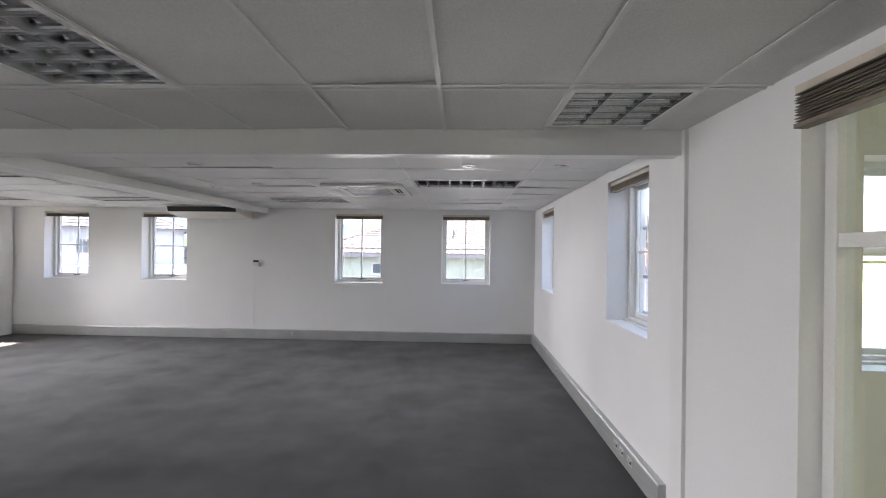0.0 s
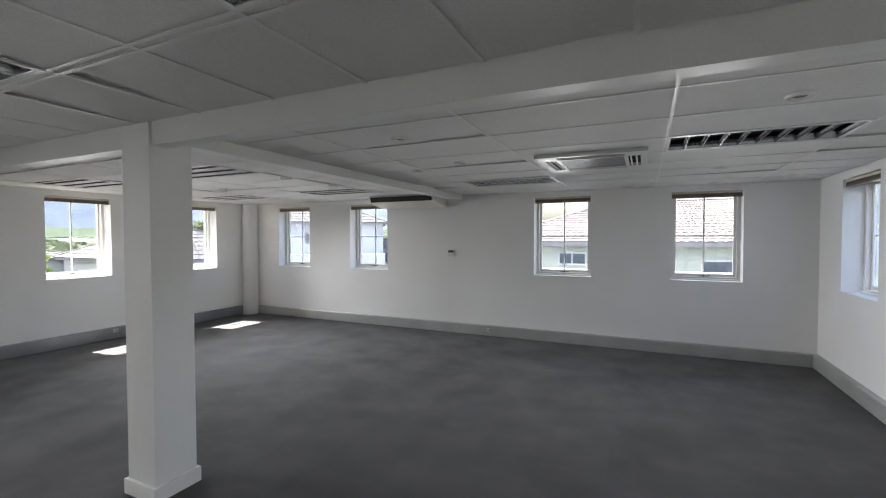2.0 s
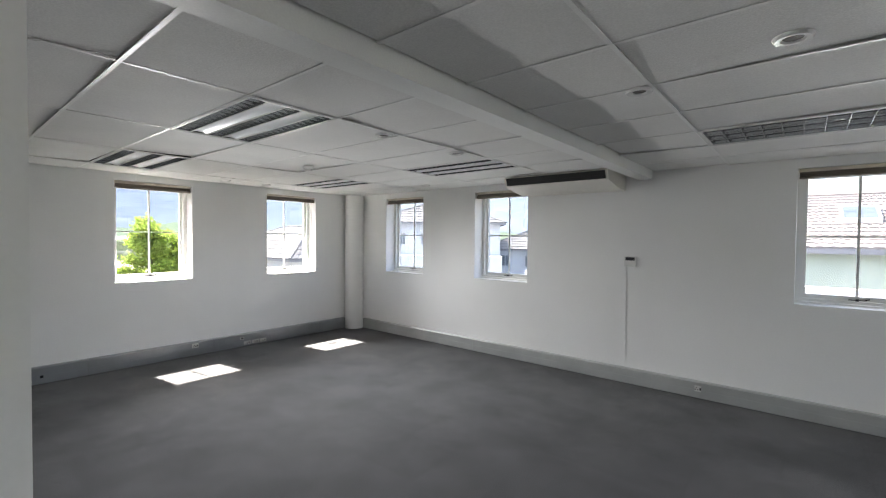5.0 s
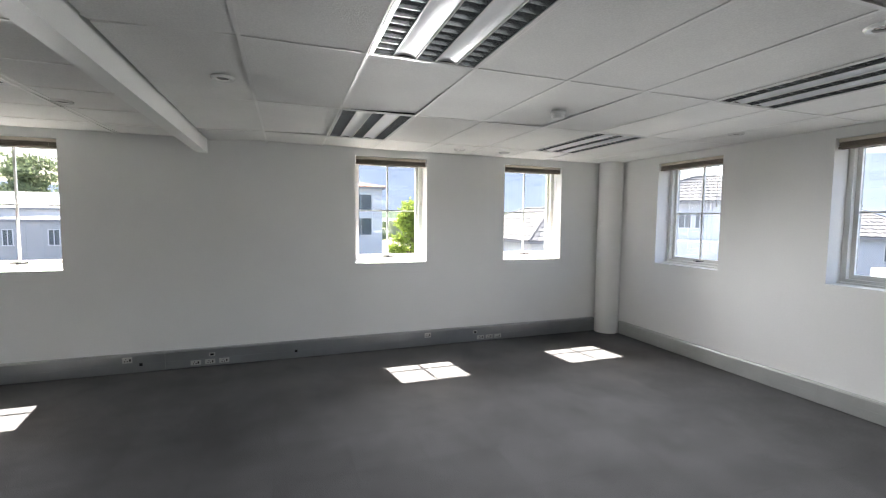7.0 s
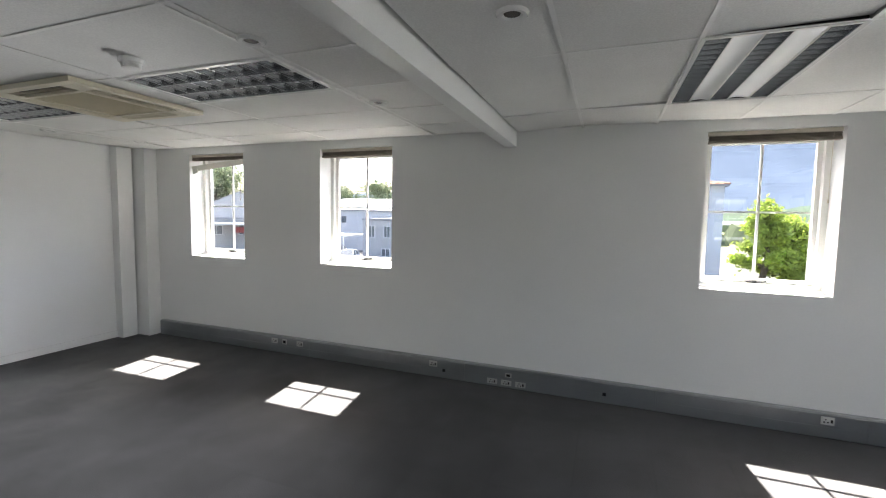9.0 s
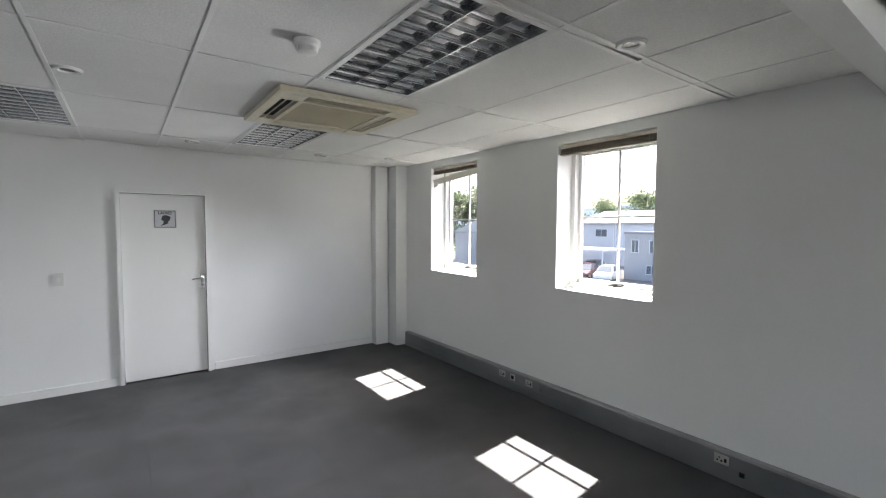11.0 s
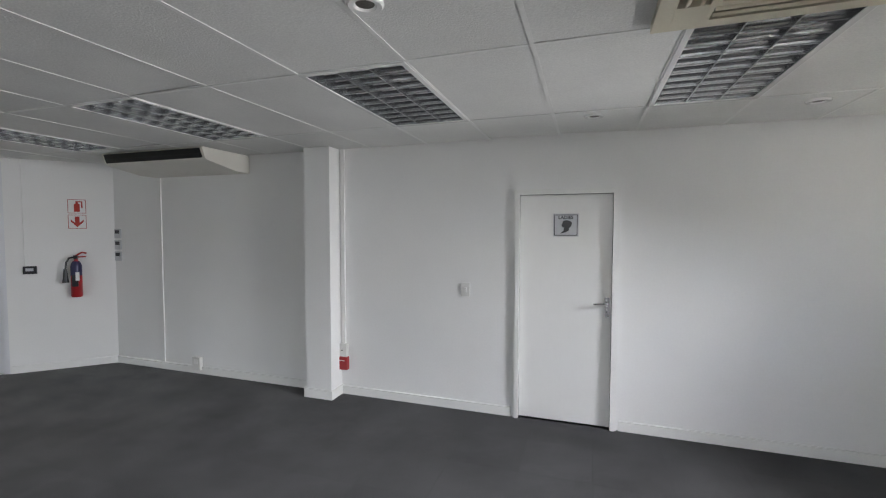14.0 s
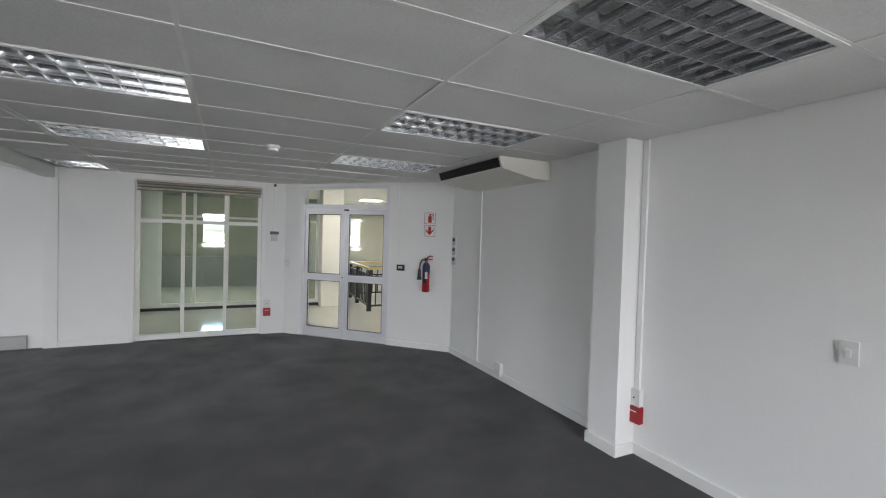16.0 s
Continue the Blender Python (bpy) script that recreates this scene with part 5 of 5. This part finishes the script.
def car(m, paint, label):
    """A hatchback, nose along local +x, on the ground at z = 0."""
    c = empty("car", m, label, "car", "parked cars")
    body = [(-2.0, 0.30), (2.0, 0.30), (2.08, 0.45), (2.05, 0.68), (1.80, 0.82), (1.05, 0.94), (-1.85, 0.98), (-2.05, 0.85), (-2.1, 0.5)]
    b = Mesh().prism(body, 'y', -0.83, 0.83)
    b.done("body", paint, c, bevel=0.06, seg=2, smooth=True)
    cab = Mesh()
    lo, hi = [(-1.85, -0.78), (1.05, -0.78), (1.05, 0.78), (-1.85, 0.78)], [(-1.45, -0.60), (0.25, -0.60), (0.25, 0.60), (-1.45, 0.60)]
    cab.faces([(x, y, 0.95) for x, y in lo] + [(x, y, 1.46) for x, y in hi], [(0, 1, 5, 4), (1, 2, 6, 5), (2, 3, 7, 6), (3, 0, 4, 7), (4, 5, 6, 7), (3, 2, 1, 0)])
    cab.done("glasshouse", PANE, c, bevel=0.05)
    Mesh().box(-1.42, 0.20, -0.58, 0.58, 1.44, 1.49).done("roof", paint, c, bevel=0.02)
    pil = Mesh()
    for s in (-1, 1):
        pil.tube([(0.98, s * 0.76, 0.95), (0.26, s * 0.60, 1.45)], 0.04, 6).tube([(-0.55, s * 0.78, 0.95), (-0.58, s * 0.61, 1.45)], 0.035, 6).tube([(-1.80, s * 0.77, 0.95), (-1.42, s * 0.60, 1.45)], 0.05, 6)
    pil.done("pillars", paint, c)
    for x in (-1.25, 1.28):
        for s in (-1, 1):
            w = empty("wheel", pose(x, s * 0.74, 0.31, 90))
            w.parent = c
            Mesh().lathe([(0.18, -0.10), (0.29, -0.10), (0.31, -0.07), (0.31, 0.07), (0.29, 0.10), (0.18, 0.10)], 18).done("tyre", BLACK, w, smooth=True)
            Mesh().lathe([(0.02, -0.08), (0.18, -0.09), (0.18, 0.09), (0.02, 0.08)], 12).done("rim", CHROME, w)
    Mesh().box(2.02, 2.07, -0.75, -0.45, 0.60, 0.72).box(2.02, 2.07, 0.45, 0.75, 0.60, 0.72).done("headlamps", PAPER, c)
    Mesh().box(-2.12, -2.06, -0.78, -0.5, 0.68, 0.84).box(-2.12, -2.06, 0.5, 0.78, 0.68, 0.84).done("tail_lamps", RED, c)
    return c


WCAR, RCAR, SCAR = mat("white_car_paint", (0.75, 0.75, 0.76), 0.25, var=0.02, bump=0), mat("maroon_car_paint", (0.10, 0.015, 0.022), 0.25, var=0.03, bump=0), mat("silver_car_paint", (0.5, 0.5, 0.52), 0.25, 0.4, var=0.03, bump=0)
car(pose(-44.0, -22.0, GZ, 0, 0, 20), WCAR, "white hatchback parked in the yard")
car(pose(-44.5, -24.8, GZ, 0, 0, 20), RCAR, "maroon hatchback parked in the yard")
car(pose(-40.5, -13.2, GZ, 0, 0, 60), RCAR, "maroon hatchback parked by the grey block")
car(pose(-49.5, -27.5, GZ, 0, 0, 10), SCAR, "silver car under the carport")
car(pose(-37.0, -29.5, GZ, 0, 0, 120), WCAR, "white car parked before the gabled house")
car(pose(-33.5, -32.5, GZ, 0, 0, 120), SCAR, "silver car parked before the gabled house")


def leaf_mat(name, col):
    m = mat(name, col, 0.6, var=0.35, scale=0.7, fine=5, bump=0.0, fine_var=0.3, spec=0.2)
    p = m.node_tree.nodes["Principled BSDF"]
    n, l = m.node_tree.nodes, m.node_tree.links
    tr, mx = n.new("ShaderNodeBsdfTranslucent"), n.new("ShaderNodeMixShader")
    tr.inputs["Color"].default_value = (*col, 1)
    mx.inputs[0].default_value = 0.45
    out = next(k for k in n if k.type == 'OUTPUT_MATERIAL')
    l.new(p.outputs[0], mx.inputs[1])
    l.new(tr.outputs[0], mx.inputs[2])
    l.new(mx.outputs[0], out.inputs["Surface"])
    return m


BARK = mat("bark", (0.10, 0.075, 0.055), 0.9, var=0.25, scale=3, fine=20, bump=0.5)
LEAF_B, LEAF_D = leaf_mat("bright_leaves", (0.40, 0.50, 0.10)), leaf_mat("dark_leaves", (0.19, 0.23, 0.13))


def tree(m, h, r, mt, label, leaves=2600, low=0.25, seed=1, flat=0.0, size=0.16, clump=0.17):
    """A tapered trunk with limbs, and a crown of many small leaf clumps round the limb ends."""
    rd = random.Random(seed)
    t = empty("tree", m, label, "tree")
    tr = Mesh()
    bend = [Vector((0.04 * h * math.sin(k * 0.9 + seed), 0.03 * h * math.cos(k * 1.1 + seed), h * 0.9 * k / 6)) for k in range(7)]
    bend[0] = Vector((0, 0, 0))
    tr.tube(bend, 0.028 * h + 0.05, 8, r_end=0.03)
    tips = [bend[-1]]
    for k in range(30):
        z0 = low + (0.95 - low) * rd.random() ** 0.8
        base = bend[min(5, int(z0 * 6))].lerp(bend[min(6, int(z0 * 6) + 1)], (z0 * 6) % 1)
        a = rd.random() * 6.283
        prof = (1 - flat) * math.sin(math.pi * min(1, 0.18 + 0.82 * (z0 - low) / (1 - low))) ** 0.6 + flat * (z0 > 0.75)
        ln = r * (0.55 + 0.5 * rd.random()) * max(0.25, prof)
        end = base + Vector((math.cos(a) * ln, math.sin(a) * ln, ln * (0.25 + 0.4 * rd.random()) * (1 - flat)))
        tr.tube([base, base.lerp(end, 0.5) + Vector((0, 0, 0.08 * ln)), end], 0.012 * h, 5, r_end=0.012)
        tips += [end, base.lerp(end, 0.62)]
    tr.done("trunk", BARK, t, smooth=True)
    lv = Mesh()
    for k in range(leaves):
        c = tips[k % len(tips)]
        g = Vector((rd.gauss(0, 1), rd.gauss(0, 1), rd.gauss(0, 0.75 - 0.5 * flat))) * r * clump
        p = c + g
        n = Vector((rd.gauss(0, 1), rd.gauss(0, 1), rd.gauss(0.4, 1))).normalized()
        u = n.orthogonal().normalized()
        u.rotate(Matrix.Rotation(rd.random() * 6.28, 3, n))
        w = n.cross(u)
        s = size * (0.6 + 0.8 * rd.random())
        lv.faces([p - u * s, p - w * s * 0.55 + n * s * 0.15, p + u * s, p + w * s * 0.55 + n * s * 0.15], [(0, 1, 2, 3)])
    tagged(lv.done("leaves", mt, t), kind="stuff")
    return t


tree(pose(-34.5, 12.2, GZ), 6.9, 1.45, LEAF_B, "bright green leafy tree", 15000, low=0.10, seed=3, size=0.12, clump=0.15)
tree(pose(-35.6, 13.7, GZ), 6.0, 1.35, LEAF_B, "bright green leafy tree", 9000, low=0.1, seed=5, size=0.12, clump=0.15)
tree(pose(-36.6, 15.0, GZ), 5.2, 1.2, LEAF_B, "bright green leafy tree", 6000, low=0.1, seed=8, size=0.12, clump=0.15)
tree(pose(-88, -33.5, GZ), 15.5, 5.2, LEAF_D, "umbrella pine with a bare leaning trunk", 5200, low=0.6, seed=12, flat=0.75, size=0.26)
for k, (x, y, h, r) in enumerate(((-80, -46, 11, 4.2), (-83, -40, 12.5, 4.5), (-84, -34, 9.5, 4.5), (-86, -27, 9.0, 4.6), (-86, -20, 9.0, 4.5), (-58, -47, 11.5, 4.4), (-52, -50, 12.5, 4.6), (-64, -44, 11, 4.0), (-47, -52, 12.0, 4.2))):
    tree(pose(x, y, GZ), h, r, LEAF_D, "dark green tree behind the roofs", 4200, low=0.15, seed=20 + k, size=0.24)
for k, (x, y, h, r) in enumerate(((-66, 44, 7.6, 2.2), (-63, 46, 8.4, 1.9), (-69, 49, 7.0, 2.5), (-60, 47.5, 7.6, 1.8))):
    tree(pose(x, y, GZ), h, r, LEAF_D, "tall thin dark tree", 1800, low=0.45, seed=40 + k, size=0.2)

# far woods and the town on the plain
wd = Mesh()
for k in range(900):
    a, dd_ = radians(ext_rand.uniform(88, 250)), 110 + 900 * ext_rand.random() ** 1.6
    x, y, s = dd_ * math.cos(a), dd_ * math.sin(a), ext_rand.uniform(2.0, 4.2)
    n = 7
    top = [(x + s * 0.6 * math.cos(i * 0.9) * ext_rand.uniform(0.6, 1.2), y + s * 0.6 * math.sin(i * 0.9) * ext_rand.uniform(0.6, 1.2), GZ + s * ext_rand.uniform(0.7, 1.25)) for i in range(n)]
    rim = [(x + s * 1.3 * math.cos(i * 0.9) * ext_rand.uniform(0.7, 1.2), y + s * 1.3 * math.sin(i * 0.9) * ext_rand.uniform(0.7, 1.2), GZ) for i in range(n)]
    wd.faces(top + rim, [tuple(range(n))] + [(i, n + i, n + (i + 1) % n, (i + 1) % n) for i in range(n)])
tagged(wd.done("far_woods", LEAF_D), "scattered dark woods on the plain", "woods", kind="stuff")
tw = Mesh()
for k in range(420):
    a, dd_ = radians(ext_rand.uniform(88, 215)), 260 + 640 * ext_rand.random()
    x, y, w = dd_ * math.cos(a), dd_ * math.sin(a), ext_rand.uniform(4, 10)
    tw.prism([(x - w / 2, GZ), (x + w / 2, GZ), (x + w / 2, GZ + 3), (x, GZ + 4.6), (x - w / 2, GZ + 3)], 'y', y, y + w)
tagged(tw.done("far_town", PLAST), "small white houses of the distant town", "town", kind="stuff")

# burglar bars outside the east window
bb = empty("burglar_bars", M_E @ pose(-3.755, 0.34, SILL), "grey steel burglar bars outside the window", "bars")
for z in (0.06, 0.40, 0.86):
    Mesh().box(-0.46, 0.46, 0, 0.02, z, z + 0.035).done("rail", SIGNG, bb)
for x in (-0.44, -0.15, 0.15, 0.42):
    Mesh().box(x, x + 0.018, 0.02, 0.032, 0.0, 1.0).done("bar", SIGNG, bb)
